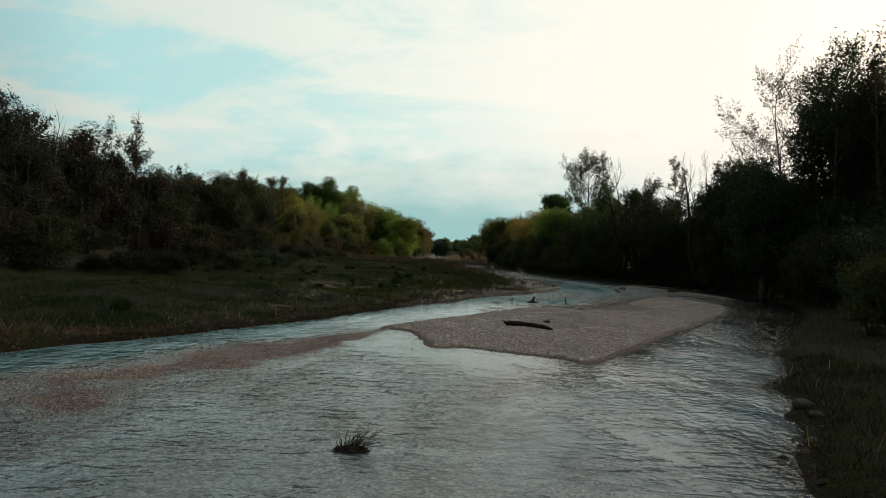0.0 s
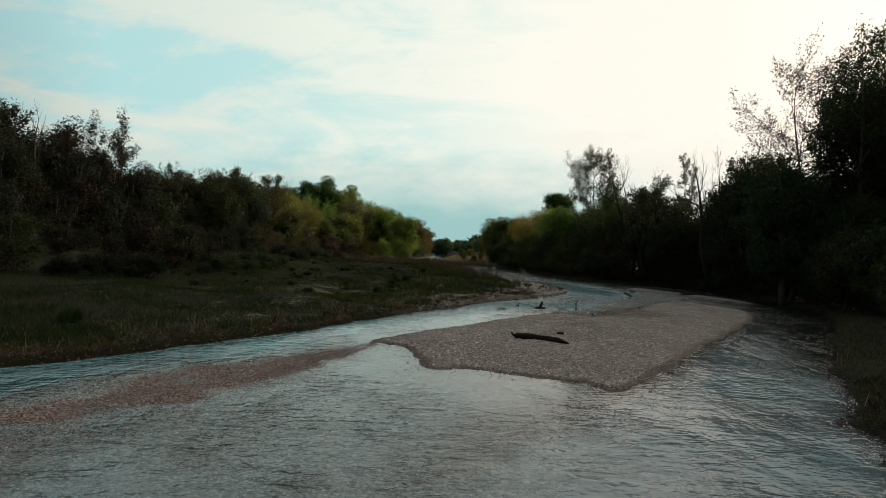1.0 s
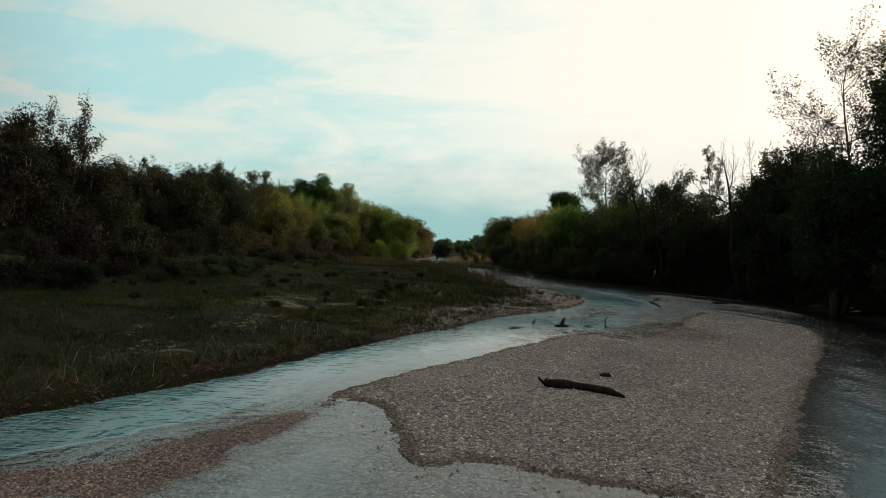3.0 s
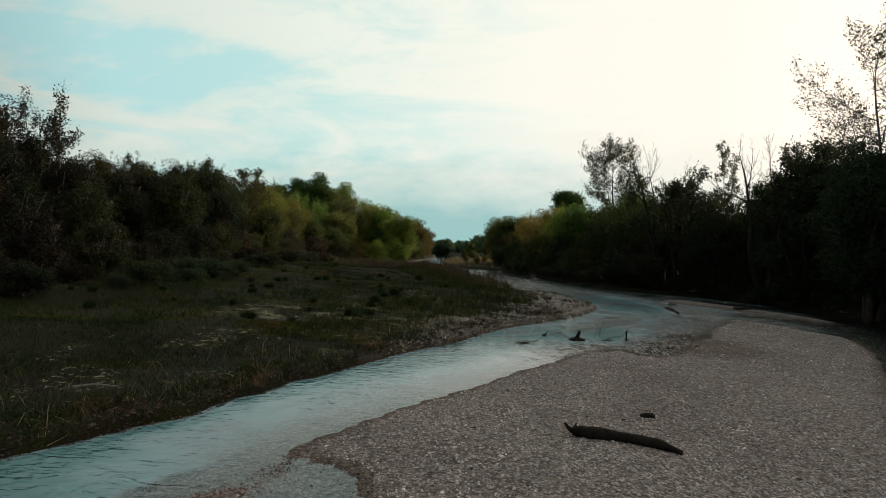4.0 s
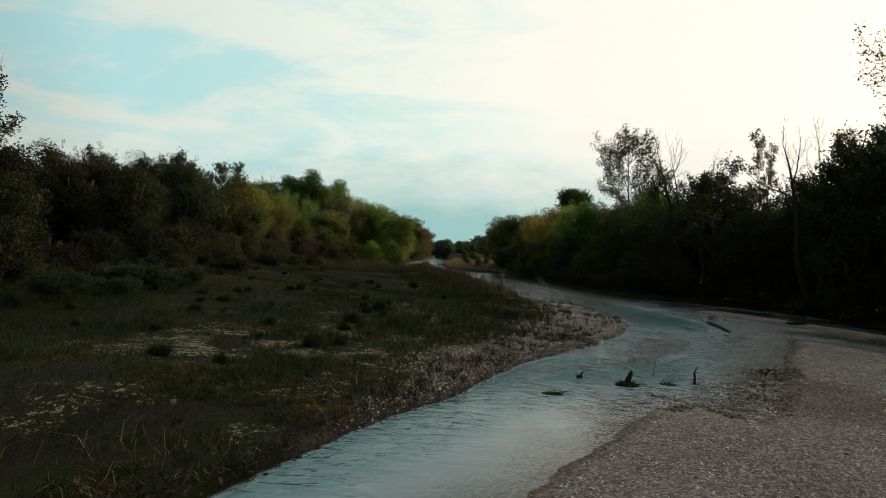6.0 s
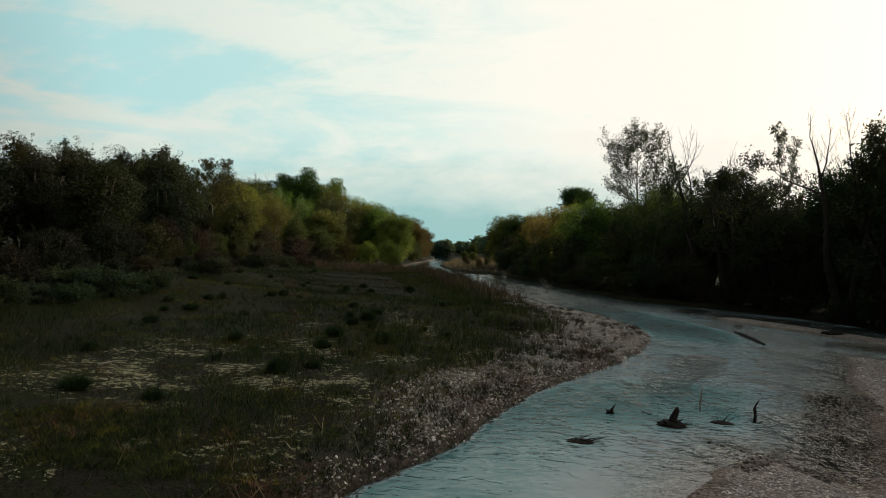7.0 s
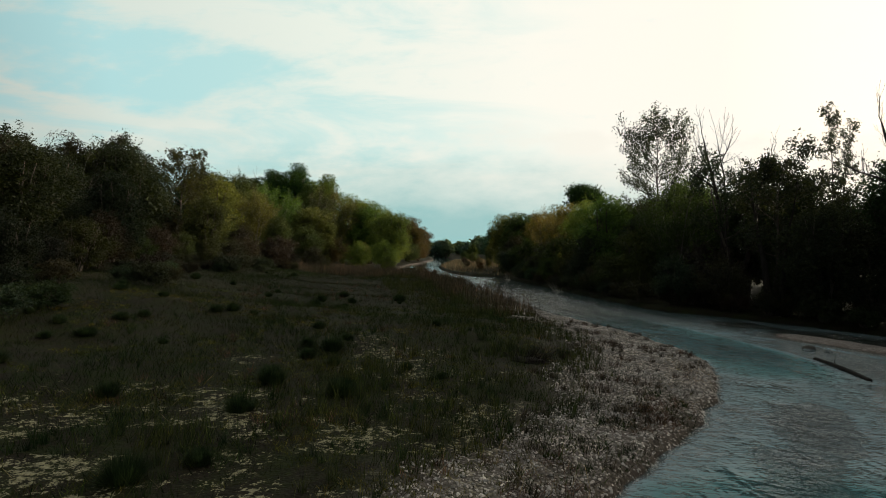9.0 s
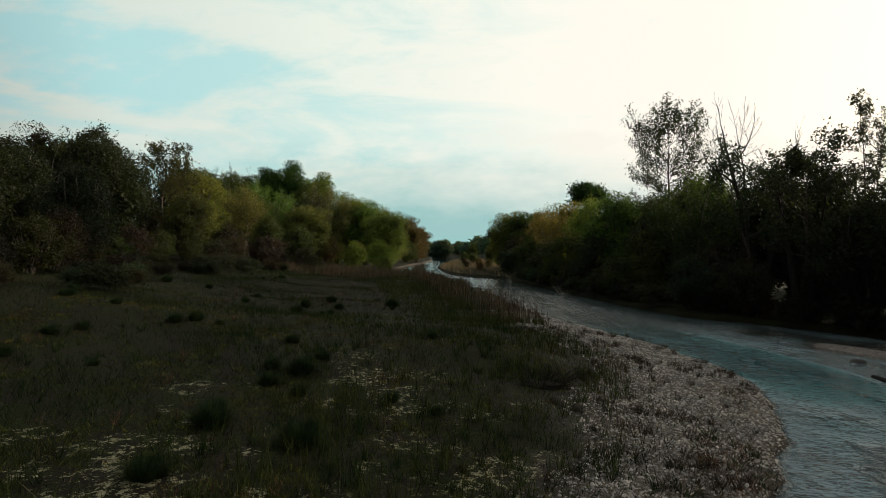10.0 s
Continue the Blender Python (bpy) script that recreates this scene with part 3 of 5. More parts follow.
def bushy(seed, tall, wide, foot, clumps, clump, count, size, stems=3, stem=0.14, droop=0.0, shoots=9):
    """A dense tree or shrub: stems spread from the base to rounded lobes of leaves, thick at their skins. Returns trunk and crown meshes."""
    rnd, rng = random.Random(seed), np.random.default_rng(seed)
    V, F = [], []
    mid_z, half = (tall + foot) / 2, (tall - foot) / 2
    spots = []
    while len(spots) < clumps:
        u = Vector((rnd.uniform(-1, 1), rnd.uniform(-1, 1), rnd.uniform(-1, 1)))
        if not 0.45 < u.length < 1.0:
            continue
        lobe = 0.80 + 0.34 * noise.noise(u.normalized() * 1.7 + Vector((seed * 3.7, 0, 0)))
        lean = 1.0 - 0.22 * max(0, u.z) - 0.10 * max(0, -u.z)
        spots.append(Vector((u.x * (wide - clump * 0.4) * lobe * lean, u.y * (wide - clump * 0.4) * lobe * lean, mid_z + u.z * (half - clump * 0.55) * (0.80 + 0.25 * lobe))))
    roots = []
    for k in range(stems):
        t = 2 * math.pi * k / stems + rnd.random()
        top = Vector((math.cos(t) * wide * 0.45, math.sin(t) * wide * 0.45, tall * 0.80))
        line = crooked(Vector((math.cos(t) * stem * 1.5, math.sin(t) * stem * 1.5, -0.4)), top, 6, 0.35, rnd)
        tube(V, F, line, [stem * (1.25 - 1.05 * i / 6) for i in range(7)], 6)
        roots.append(line)
    for c in spots[::2]:
        line = min(roots, key=lambda l: (l[-1] - c).length)
        at = min(line[1:5], key=lambda q: abs(q.z - c.z * 0.62))
        tube(V, F, crooked(at, c, 3, 0.25, rnd), [stem * 0.42, stem * 0.3, stem * 0.2, stem * 0.07], 3)
    cs = np.array(spots)
    radius = clump * (0.55 + 0.6 * rng.random(len(cs)))
    chance = radius ** 2 / (radius ** 2).sum()
    which = rng.choice(len(cs), count, p=chance)
    way_ = rng.normal(size=(count, 3)) + np.array([0, 0, 0.25])
    way_ /= np.linalg.norm(way_, axis=1, keepdims=True)
    shell = radius[which] * (0.35 + 0.75 * rng.random(count) ** 0.45)
    pts = cs[which] + way_ * shell[:, None] * np.array([1, 1, 0.8])
    pts[:, 2] -= droop * shell * rng.random(count)
    # short shoots that stand out of the outline
    if shoots:
        pick = rng.integers(0, len(cs), shoots)
        away = cs[pick] - np.array([0, 0, tall * 0.35])
        away = away / np.linalg.norm(away, axis=1, keepdims=True) + rng.normal(size=(shoots, 3)) * 0.25 + np.array([0, 0, 0.35])
        k = rng.integers(0, shoots, shoots * 34)
        pts = np.vstack([pts, cs[pick][k] + away[k] * (rng.random(len(k)) * clump * 1.25)[:, None] + rng.normal(size=(len(k), 3)) * 0.09])
        for q, d in zip(cs[pick], away):
            tube(V, F, [Vector(q), Vector(q + d * clump * 0.7), Vector(q + d * clump * 1.2)], [stem * 0.14, stem * 0.09, 0.008], 3)
    pts[:, 2] = np.maximum(pts[:, 2], 0.1)
    lv, lf = leaves(pts, size, rng)
    # broader sprays deep inside close the crown
    inner = count // 8
    deep = cs[rng.integers(0, len(cs), inner)] * np.array([0.72, 0.72, 0.92]) + rng.normal(size=(inner, 3)) * clump * 0.28
    deep[:, 2] = np.maximum(deep[:, 2], 0.2)
    dv, df = leaves(deep, size * 2.6, rng)
    lv, lf = np.vstack([lv, dv]), np.vstack([lf, df + len(lv)])
    return mesh_of("trunk", V, F, BARK, True), mesh_of("crown", lv, lf, LEAF)


def branched(seed, tall, wide, foot, limbs, radius, levels, count, size, fuzz=0.22, spread=0.75, lift=0.25, lean=(0.0, 0.0), bark=None,
             leaders=1, crook=0.10, ratio=0.58, bare_top=0.0, peak=0.35, low_reach=0.6):
    """A tree grown branch by branch: leaders, limbs, boughs and twigs, each bending upward by lift; leaves gather round the last twigs. count 0: leafless."""
    rnd, rng = random.Random(seed), np.random.default_rng(seed)
    lines, tips = [], []

    def shoot(p, d, length, r, level, bend):
        n = 6 if level >= levels - 1 else 4 if level > 0 else 3
        pts, rad = [p], [r]
        for k in range(n):
            d = (d + Vector((rnd.gauss(0, crook), rnd.gauss(0, crook), rnd.gauss(0, crook * 0.6))) + Vector((0, 0, bend / n))).normalized()
            p = p + d * (length / n)
            pts.append(p)
            rad.append(r * (1 - 0.62 * (k + 1) / n))
        if level == 0:
            rad[-1] = r * 0.3
        lines.append((pts, rad, level))
        return pts, rad, d

    def limb(p, d, length, r, level):
        pts, rad, d = shoot(p, d, length, r, level, lift)
        if level == 0:
            tips.extend([pts[1], pts[2], pts[3]])
            return
        n = max(2, min(6, round(1.6 + 1.5 * length)))
        turn_ = rnd.uniform(0, 6.28)
        for j in range(n):
            t = 0.22 + 0.74 * (j + rnd.random() * 0.8) / n
            k = min(int(t * (len(pts) - 1)), len(pts) - 2)
            q = pts[k].lerp(pts[k + 1], t * (len(pts) - 1) - k)
            axis = (pts[k + 1] - pts[k]).normalized()
            side = axis.orthogonal().normalized()
            side.rotate(Matrix.Rotation(turn_ + j * 2.4, 3, axis))
            way_ = (axis + side * rnd.uniform(0.6, 1.25) * spread).normalized()
            limb(q, way_, length * ratio * rnd.uniform(0.7, 1.15) * (1.15 - 0.5 * t), rad[k] * 0.5, level - 1)
        limb(pts[-1], d, length * ratio * 0.8, rad[-1] * 0.9, level - 1)

    for m in range(leaders):
        t0 = 2 * math.pi * m / leaders + rnd.uniform(-0.4, 0.4)
        out = 0.0 if leaders == 1 else rnd.uniform(0.12, 0.30)
        way_ = Vector((math.cos(t0) * out + lean[0], math.sin(t0) * out + lean[1], 1)).normalized()
        reach = tall * 0.86 * (1.0 if m == 0 else rnd.uniform(0.72, 0.98))
        r = radius * (1.0 if m == 0 else rnd.uniform(0.6, 0.85))
        pts, rad = [Vector((math.cos(t0), math.sin(t0), 0)) * (0 if leaders == 1 else radius * 1.2) - Vector((0, 0, 0.4))], [r * 1.25]
        n = 10
        d = way_
        for k in range(n):
            d = (d * 0.8 + way_ * 0.2 + Vector((rnd.gauss(0, crook * 0.7), rnd.gauss(0, crook * 0.7), 0.02))).normalized()
            pts.append(pts[-1] + d * reach / n)
            rad.append(r * (1.0 - 0.90 * ((k + 1) / n) ** 0.9))
        lines.append((pts, rad, levels + 1))
        per = max(2, limbs // leaders)
        for j in range(per):
            u = (j + rnd.random()) / per
            z = foot + (reach - foot) * u
            k = min(int(max(0.0, (z + 0.4) / (reach + 0.4)) * n), n - 1)
            q = pts[k].lerp(pts[k + 1], rnd.random())
            turn_ = j * 2.4 + m * 1.3 + rnd.uniform(-0.4, 0.4)
            shape = low_reach + (1 - low_reach) * u / peak if u < peak else 1.0 - 0.62 * (u - peak) / (1 - peak)
            rise = 0.35 + 0.75 * u
            limb(q, Vector((math.cos(turn_), math.sin(turn_), rise)).normalized(), wide * shape * rnd.uniform(0.65, 0.95), max(rad[k] * 0.5, 0.02), levels - 1)
        limb(pts[-1], d, wide * 0.45, rad[-1], max(1, levels - 2))
    # bring the grown tree to its height and breadth
    cloud_ = np.array([q for pts, _, _ in lines for q in pts])
    kz = tall / cloud_[:, 2].max()
    off = np.hypot(cloud_[:, 0] - lean[0] * cloud_[:, 2], cloud_[:, 1] - lean[1] * cloud_[:, 2])
    kr = wide / np.percentile(off, 97)
    V, F = [], []
    for pts, rad, level in lines:
        sides = 7 if level > levels else 5 if level == levels - 1 and level > 1 else 3
        tube(V, F, [Vector((q.x * kr, q.y * kr, q.z * kz if q.z > 0 else q.z)) for q in pts], [max(v, 0.009) for v in rad], sides)
    trunk_me = mesh_of("trunk", V, F, bark or BARK, True)
    if not count:
        return trunk_me, None
    cs = np.array(tips) * np.array([kr, kr, kz])
    if bare_top:
        cs = cs[cs[:, 2] < tall * (1 - bare_top * rng.random(len(cs)))]
    pts = cs[rng.integers(0, len(cs), count)] + rng.normal(size=(count, 3)) * fuzz
    lv, lf = leaves(pts, size, rng)
    return trunk_me, mesh_of("crown", lv, lf, LEAF)


def pine(seed, tall, wide):
    """A bare bole under a flat dark crown."""
    rnd, rng = random.Random(seed), np.random.default_rng(seed)
    V, F = [], []
    bole = crooked(Vector((0, 0, -0.3)), Vector((0.4, 0, tall * 0.84)), 6, 0.2, rnd)
    tube(V, F, bole, [0.34 - 0.03 * k for k in range(7)], 8)
    cs = []
    for k in range(46):
        t, r = rnd.uniform(0, 2 * math.pi), wide * math.sqrt(rnd.random())
        c = Vector((r * math.cos(t), r * math.sin(t), tall * (0.90 - 0.06 * (r / wide) ** 2) + rnd.uniform(-2.6, 0.5)))
        cs.append(c)
        tube(V, F, crooked(bole[-2] if k % 2 else bole[-1], c, 3, 0.3, rnd), [0.12, 0.09, 0.06, 0.02], 4)
    cs = np.array(cs)
    n = 7000
    pts = cs[rng.integers(0, len(cs), n)] + rng.normal(size=(n, 3)) * np.array([0.8, 0.8, 0.6])
    lv, lf = leaves(pts, 0.28, rng, 2.2)
    return mesh_of("trunk", V, F, BARK, True), mesh_of("crown", lv, lf, LEAF)


KINDS = {}


def kind_of(name, pair, tall, word, label, category):
    KINDS[name] = (pair, tall, word, label, category)


kind_of("willow", bushy(11, 12, 4.6, 0.3, 90, 1.35, 22000, 0.125, 7, 0.14), 12, "willow", "dense broad willow with grey-green leaves", "tree")
kind_of("willow_b", bushy(12, 12, 4.3, 0.2, 84, 1.3, 20000, 0.125, 8, 0.12, 0.3), 12, "willow", "many-stemmed willow leafy to the ground", "tree")
kind_of("far_willow", bushy(18, 12, 4.8, 0.2, 96, 1.3, 20000, 0.15, 8, 0.15, 0.3, 5), 12, "willow", "rounded willow in warm light by the bend", "tree")
kind_of("far_tree", bushy(19, 12, 5.0, 0.2, 60, 1.5, 2600, 0.46, 3, 0.2), 12, "broadleaf_tree", "hazy tree of the distant wood", "tree")
kind_of("oak", bushy(13, 16, 4.8, 1.0, 90, 1.5, 22000, 0.14, 3, 0.22), 16, "broadleaf_tree", "tall broadleaf tree with uneven crown", "tree")
kind_of("dome", bushy(14, 20, 6.6, 1.0, 150, 1.6, 30000, 0.19, 3, 0.30, 0.0, 0), 20, "broadleaf_tree", "large domed tree with deep green leaves", "tree")
kind_of("shrub", bushy(15, 6, 3.6, 0.0, 60, 0.9, 9000, 0.10, 8, 0.06), 6, "shrub", "dense riverside shrub on the bank", "shrub")
kind_of("shrub_b", bushy(16, 6, 4.2, 0.0, 64, 0.8, 8500, 0.10, 12, 0.05, 0.4, 16), 6, "shrub", "tangled riverside shrub with small leaves", "shrub")
kind_of("scrub", bushy(33, 3, 2.6, 0.0, 44, 0.55, 4200, 0.09, 6, 0.04, 0.2, 12), 3, "bramble", "low dark bramble at the foot of the trees", "shrub")
kind_of("filler", bushy(34, 12, 5.0, 0.2, 60, 1.5, 5200, 0.26, 4, 0.15), 12, "broadleaf_tree", "added broadleaf tree that fills out the wood", "tree")
kind_of("stemmy", branched(35, 13, 4.4, 2.2, 36, 0.17, 3, 20000, 0.125, 0.30, 0.6, 0.45, (0, 0), PALE_BARK, 6, 0.07, 0.5, 0.0, 0.5), 13, "willow", "many-stemmed willow with pale upright stems", "tree")
kind_of("cone", bushy(17, 5, 1.6, 0.0, 46, 0.6, 6500, 0.095, 4, 0.06), 5, "shrub", "upright pale green young willow bush", "shrub")
kind_of("open", branched(21, 16, 4.2, 4.0, 20, 0.20, 3, 10000, 0.165, 0.24, 0.8, 0.3), 16, "broadleaf_tree", "open tree with thin sparse foliage", "tree")
kind_of("open_b", branched(22, 16, 3.8, 5.0, 15, 0.18, 3, 4500, 0.15, 0.20, 0.8, 0.35, (0.04, 0.02)), 16, "broadleaf_tree", "sparse tree with light showing through", "tree")
kind_of("poplar", branched(23, 23, 5.5, 8.5, 32, 0.28, 3, 11500, 0.17, 0.25, 0.7, 0.5, (0.0, 0.0), None, 1, 0.06, 0.5, 0.0, 0.62, 0.6), 23, "poplar", "tall poplar with airy upswept crown", "tree")
kind_of("tall", branched(24, 25, 6.6, 5.0, 40, 0.36, 3, 19000, 0.18, 0.30, 0.8, 0.35, (0, 0), None, 4, 0.07, 0.52, 0.0, 0.5), 25, "poplar", "very tall poplar with thick dark crown", "tree")
kind_of("tall_b", branched(30, 25, 6.4, 6.0, 36, 0.32, 3, 15000, 0.18, 0.27, 0.8, 0.35, (-0.04, 0.0), None, 3, 0.07, 0.52, 0.0, 0.5), 25, "poplar", "very tall poplar with open dark crown", "tree")
kind_of("clumpy", branched(39, 15, 4.6, 5.0, 18, 0.2, 3, 7500, 0.19, 0.30, 0.8, 0.3), 15, "broadleaf_tree", "dark-limbed tree with scattered clumps of leaves", "tree")
kind_of("spire", branched(38, 18, 3.0, 4.0, 30, 0.20, 3, 9000, 0.16, 0.30, 0.8, 0.5, (0, 0), None, 3, 0.09, 0.52, 0.45, 0.3), 18, "broadleaf_tree", "narrow dark tree with bare twigs at its top", "tree")
kind_of("birch", branched(25, 18, 2.0, 3.5, 22, 0.13, 3, 3000, 0.14, 0.16, 0.9, 0.2, (0, 0), None, 1, 0.09, 0.5, 0.0, 0.25), 18, "slender_tree", "slender half-bare tree with few leaves", "tree")
kind_of("fan", branched(32, 22, 6.4, 8.0, 16, 0.22, 4, 7000, 0.11, 0.16, 0.75, 0.25, (-0.18, 0), None, 1, 0.08, 0.55), 22, "slender_tree", "thin pale-leaved tree with spreading twigs", "tree")
kind_of("dead", branched(26, 17, 5.2, 7.0, 10, 0.42, 3, 0, 0, 0, 0.7, 0.5, (0.0, 0.0), DEAD_BARK, 3, 0.16, 0.55), 17, "dead_tree", "bare dead tree with forked dark limbs", "dead tree")
kind_of("snag", branched(27, 12, 2.4, 6.5, 4, 0.40, 2, 0, 0, 0, 0.7, 0.5, (0.03, 0.0), DEAD_BARK, 2, 0.15, 0.45), 12, "dead_tree", "broken dead trunk with stub limbs", "dead tree")
kind_of("bare", branched(28, 19, 3.4, 5.0, 26, 0.2, 3, 0, 0, 0, 0.5, 0.6, (0, 0), PALE_BARK, 2, 0.06, 0.55), 19, "bare_tree", "leafless pale tree with fine upright twigs", "tree")
kind_of("pine", pine(29, 20, 3.6), 20, "stone_pine", "stone pine with flat dark crown", "tree")

# sunlight is put into the yellow, gold and warm tints, shade into DARK
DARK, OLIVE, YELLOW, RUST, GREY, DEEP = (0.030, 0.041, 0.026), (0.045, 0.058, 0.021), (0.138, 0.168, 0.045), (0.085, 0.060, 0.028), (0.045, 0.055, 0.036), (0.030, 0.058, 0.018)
SUNLIT_GOLD = (0.175, 0.175, 0.045)
SUNLIT_OLIVE = (0.100, 0.128, 0.037)
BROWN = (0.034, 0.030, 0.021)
plant_rnd = random.Random(5)


def plant(name, x, y, top, tint, girth=None, z=None):
    """A tree of that kind, with its top at that height above the water."""
    (trunk_me, crown_me), tall, word, label, category = KINDS[name]
    z = height(x, y) if z is None else z
    s = (top - z) / tall
    girth = girth or (1.2 if name in ("dome", "far_willow") else 1.12 if name in ("willow", "willow_b", "oak") else 1.0)
    root = new(word)
    root.matrix_basis = Matrix.LocRotScale((x, y, z - 0.05), Euler((0, 0, 0.0 if name == "fan" else plant_rnd.uniform(0, 6.28))), (s * girth, s * girth, s))
    tagged(root, label, category)
    part("trunk", trunk_me, root)
    if crown_me:
        if x < -20 and y < 118:   # left wood turning brown, with its shade put into the crown tint
            painted_shade = 0.36 + 0.64 * float(soft(66, 108, y))
            tint = (tint[0] * 1.03 * painted_shade, tint[1] * 0.90 * painted_shade, tint[2] * 0.95 * painted_shade)
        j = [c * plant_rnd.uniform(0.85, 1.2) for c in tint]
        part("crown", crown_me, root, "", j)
    return root


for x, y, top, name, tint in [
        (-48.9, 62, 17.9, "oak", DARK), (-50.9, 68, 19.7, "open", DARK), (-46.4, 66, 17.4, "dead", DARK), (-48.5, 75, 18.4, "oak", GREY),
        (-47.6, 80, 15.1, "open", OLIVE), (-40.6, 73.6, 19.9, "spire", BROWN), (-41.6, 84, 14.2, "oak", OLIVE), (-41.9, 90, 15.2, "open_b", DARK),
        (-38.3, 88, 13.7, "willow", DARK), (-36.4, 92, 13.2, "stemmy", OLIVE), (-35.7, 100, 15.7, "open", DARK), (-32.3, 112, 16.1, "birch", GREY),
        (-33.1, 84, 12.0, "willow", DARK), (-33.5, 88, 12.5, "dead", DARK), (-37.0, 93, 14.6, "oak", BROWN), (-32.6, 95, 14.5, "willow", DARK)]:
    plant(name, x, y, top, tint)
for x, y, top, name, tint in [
        (-34.5, 101, 13.1, "willow_b", GREY), (-30.6, 104, 15.1, "clumpy", OLIVE), (-35.5, 97, 14.9, "open", BROWN), (-37.6, 101, 15.7, "open_b", DARK), (-36.5, 128, 15.5, "willow", OLIVE), (-40.5, 150, 17.5, "willow_b", OLIVE), (-45.0, 165, 18.5, "far_willow", OLIVE), (-33.5, 136, 13.5, "willow_b", SUNLIT_OLIVE), (-30.9, 112, 13.4, "willow", YELLOW), (-50.6, 180.5, 22.8, "bare", DARK),
        (-38.5, 176, 24.3, "dome", DEEP), (-44.5, 179, 22.6, "dome", DEEP), (-31.0, 174, 21.8, "dome", SUNLIT_OLIVE), (-31.3, 142, 15.6, "stemmy", SUNLIT_OLIVE), (-23.5, 160, 17.0, "stemmy", SUNLIT_OLIVE),
        (-21.9, 172, 16.6, "far_willow", YELLOW), (-16.6, 163, 14.4, "far_willow", SUNLIT_OLIVE), (-14.8, 190, 15.4, "stemmy", SUNLIT_OLIVE), (-11.1, 205, 13.9, "far_willow", RUST),
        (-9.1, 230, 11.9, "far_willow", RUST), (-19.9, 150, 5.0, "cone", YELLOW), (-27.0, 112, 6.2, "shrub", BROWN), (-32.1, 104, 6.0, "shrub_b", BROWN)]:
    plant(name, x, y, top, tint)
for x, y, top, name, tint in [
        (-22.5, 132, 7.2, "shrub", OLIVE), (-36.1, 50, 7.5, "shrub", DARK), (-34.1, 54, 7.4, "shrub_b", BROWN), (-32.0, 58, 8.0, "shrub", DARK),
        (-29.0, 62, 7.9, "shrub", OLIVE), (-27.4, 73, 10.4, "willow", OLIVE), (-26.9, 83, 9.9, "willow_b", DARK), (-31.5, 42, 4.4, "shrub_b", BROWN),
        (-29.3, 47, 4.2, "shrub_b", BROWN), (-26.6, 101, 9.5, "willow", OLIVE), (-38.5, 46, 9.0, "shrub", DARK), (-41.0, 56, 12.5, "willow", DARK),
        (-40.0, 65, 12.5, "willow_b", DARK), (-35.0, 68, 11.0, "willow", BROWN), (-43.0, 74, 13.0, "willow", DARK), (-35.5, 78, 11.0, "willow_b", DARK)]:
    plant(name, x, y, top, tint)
for x, y, top, name, tint in [
        (-25.0, 55, 4.0, "shrub_b", BROWN), (-33.0, 55.5, 4.8, "shrub_b", BROWN), (-30.0, 51.5, 4.0, "shrub", DARK), (-25.5, 66, 4.6, "shrub_b", BROWN), (-24.5, 76, 4.5, "shrub", OLIVE), (-27.5, 92, 5.5, "shrub_b", BROWN),
        (-22.0, 116, 5.0, "shrub_b", BROWN), (-25.0, 122, 8.5, "willow_b", OLIVE), (-29.0, 124, 12.5, "stemmy", SUNLIT_OLIVE), (-24.0, 141, 11.5, "far_willow", SUNLIT_OLIVE),
        (-20.5, 143, 6.0, "shrub_b", RUST), (-17.5, 156, 5.0, "shrub", YELLOW), (-27.0, 150, 15.5, "stemmy", OLIVE), (-12.8, 174, 11.0, "far_willow", YELLOW),
        (-10.0, 196, 6.0, "shrub_b", OLIVE), (-8.5, 214, 8.0, "shrub", RUST), (-36.0, 118, 14.0, "willow", DARK), (-38.0, 130, 15.0, "oak", DARK)]:
    plant(name, x, y, top, tint)
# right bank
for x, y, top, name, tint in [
        (12.8, 154, 13.0, "far_willow", YELLOW), (19.5, 158, 13.7, "far_willow", SUNLIT_GOLD), (25.5, 160, 16.2, "far_willow", SUNLIT_GOLD), (31.8, 173, 22.0, "pine", DEEP),
        (27.0, 108, 23.4, "poplar", DARK), (29.2, 106, 15.5, "willow", SUNLIT_OLIVE), (27.9, 92, 19.9, "dead", DARK), (28.9, 86.2, 16.0, "open", DARK),
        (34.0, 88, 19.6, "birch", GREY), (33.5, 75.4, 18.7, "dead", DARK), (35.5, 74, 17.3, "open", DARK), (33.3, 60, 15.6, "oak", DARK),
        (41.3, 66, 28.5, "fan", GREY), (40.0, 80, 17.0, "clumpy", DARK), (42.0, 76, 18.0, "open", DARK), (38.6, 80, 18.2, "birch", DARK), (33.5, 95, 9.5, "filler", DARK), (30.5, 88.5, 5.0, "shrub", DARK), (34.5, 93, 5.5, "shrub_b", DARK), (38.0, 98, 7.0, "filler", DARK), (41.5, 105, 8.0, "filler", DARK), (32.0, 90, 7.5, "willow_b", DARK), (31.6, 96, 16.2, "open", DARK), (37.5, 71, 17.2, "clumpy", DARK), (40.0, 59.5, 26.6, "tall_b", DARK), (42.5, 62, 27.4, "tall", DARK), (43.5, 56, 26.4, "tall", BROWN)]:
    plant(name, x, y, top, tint)
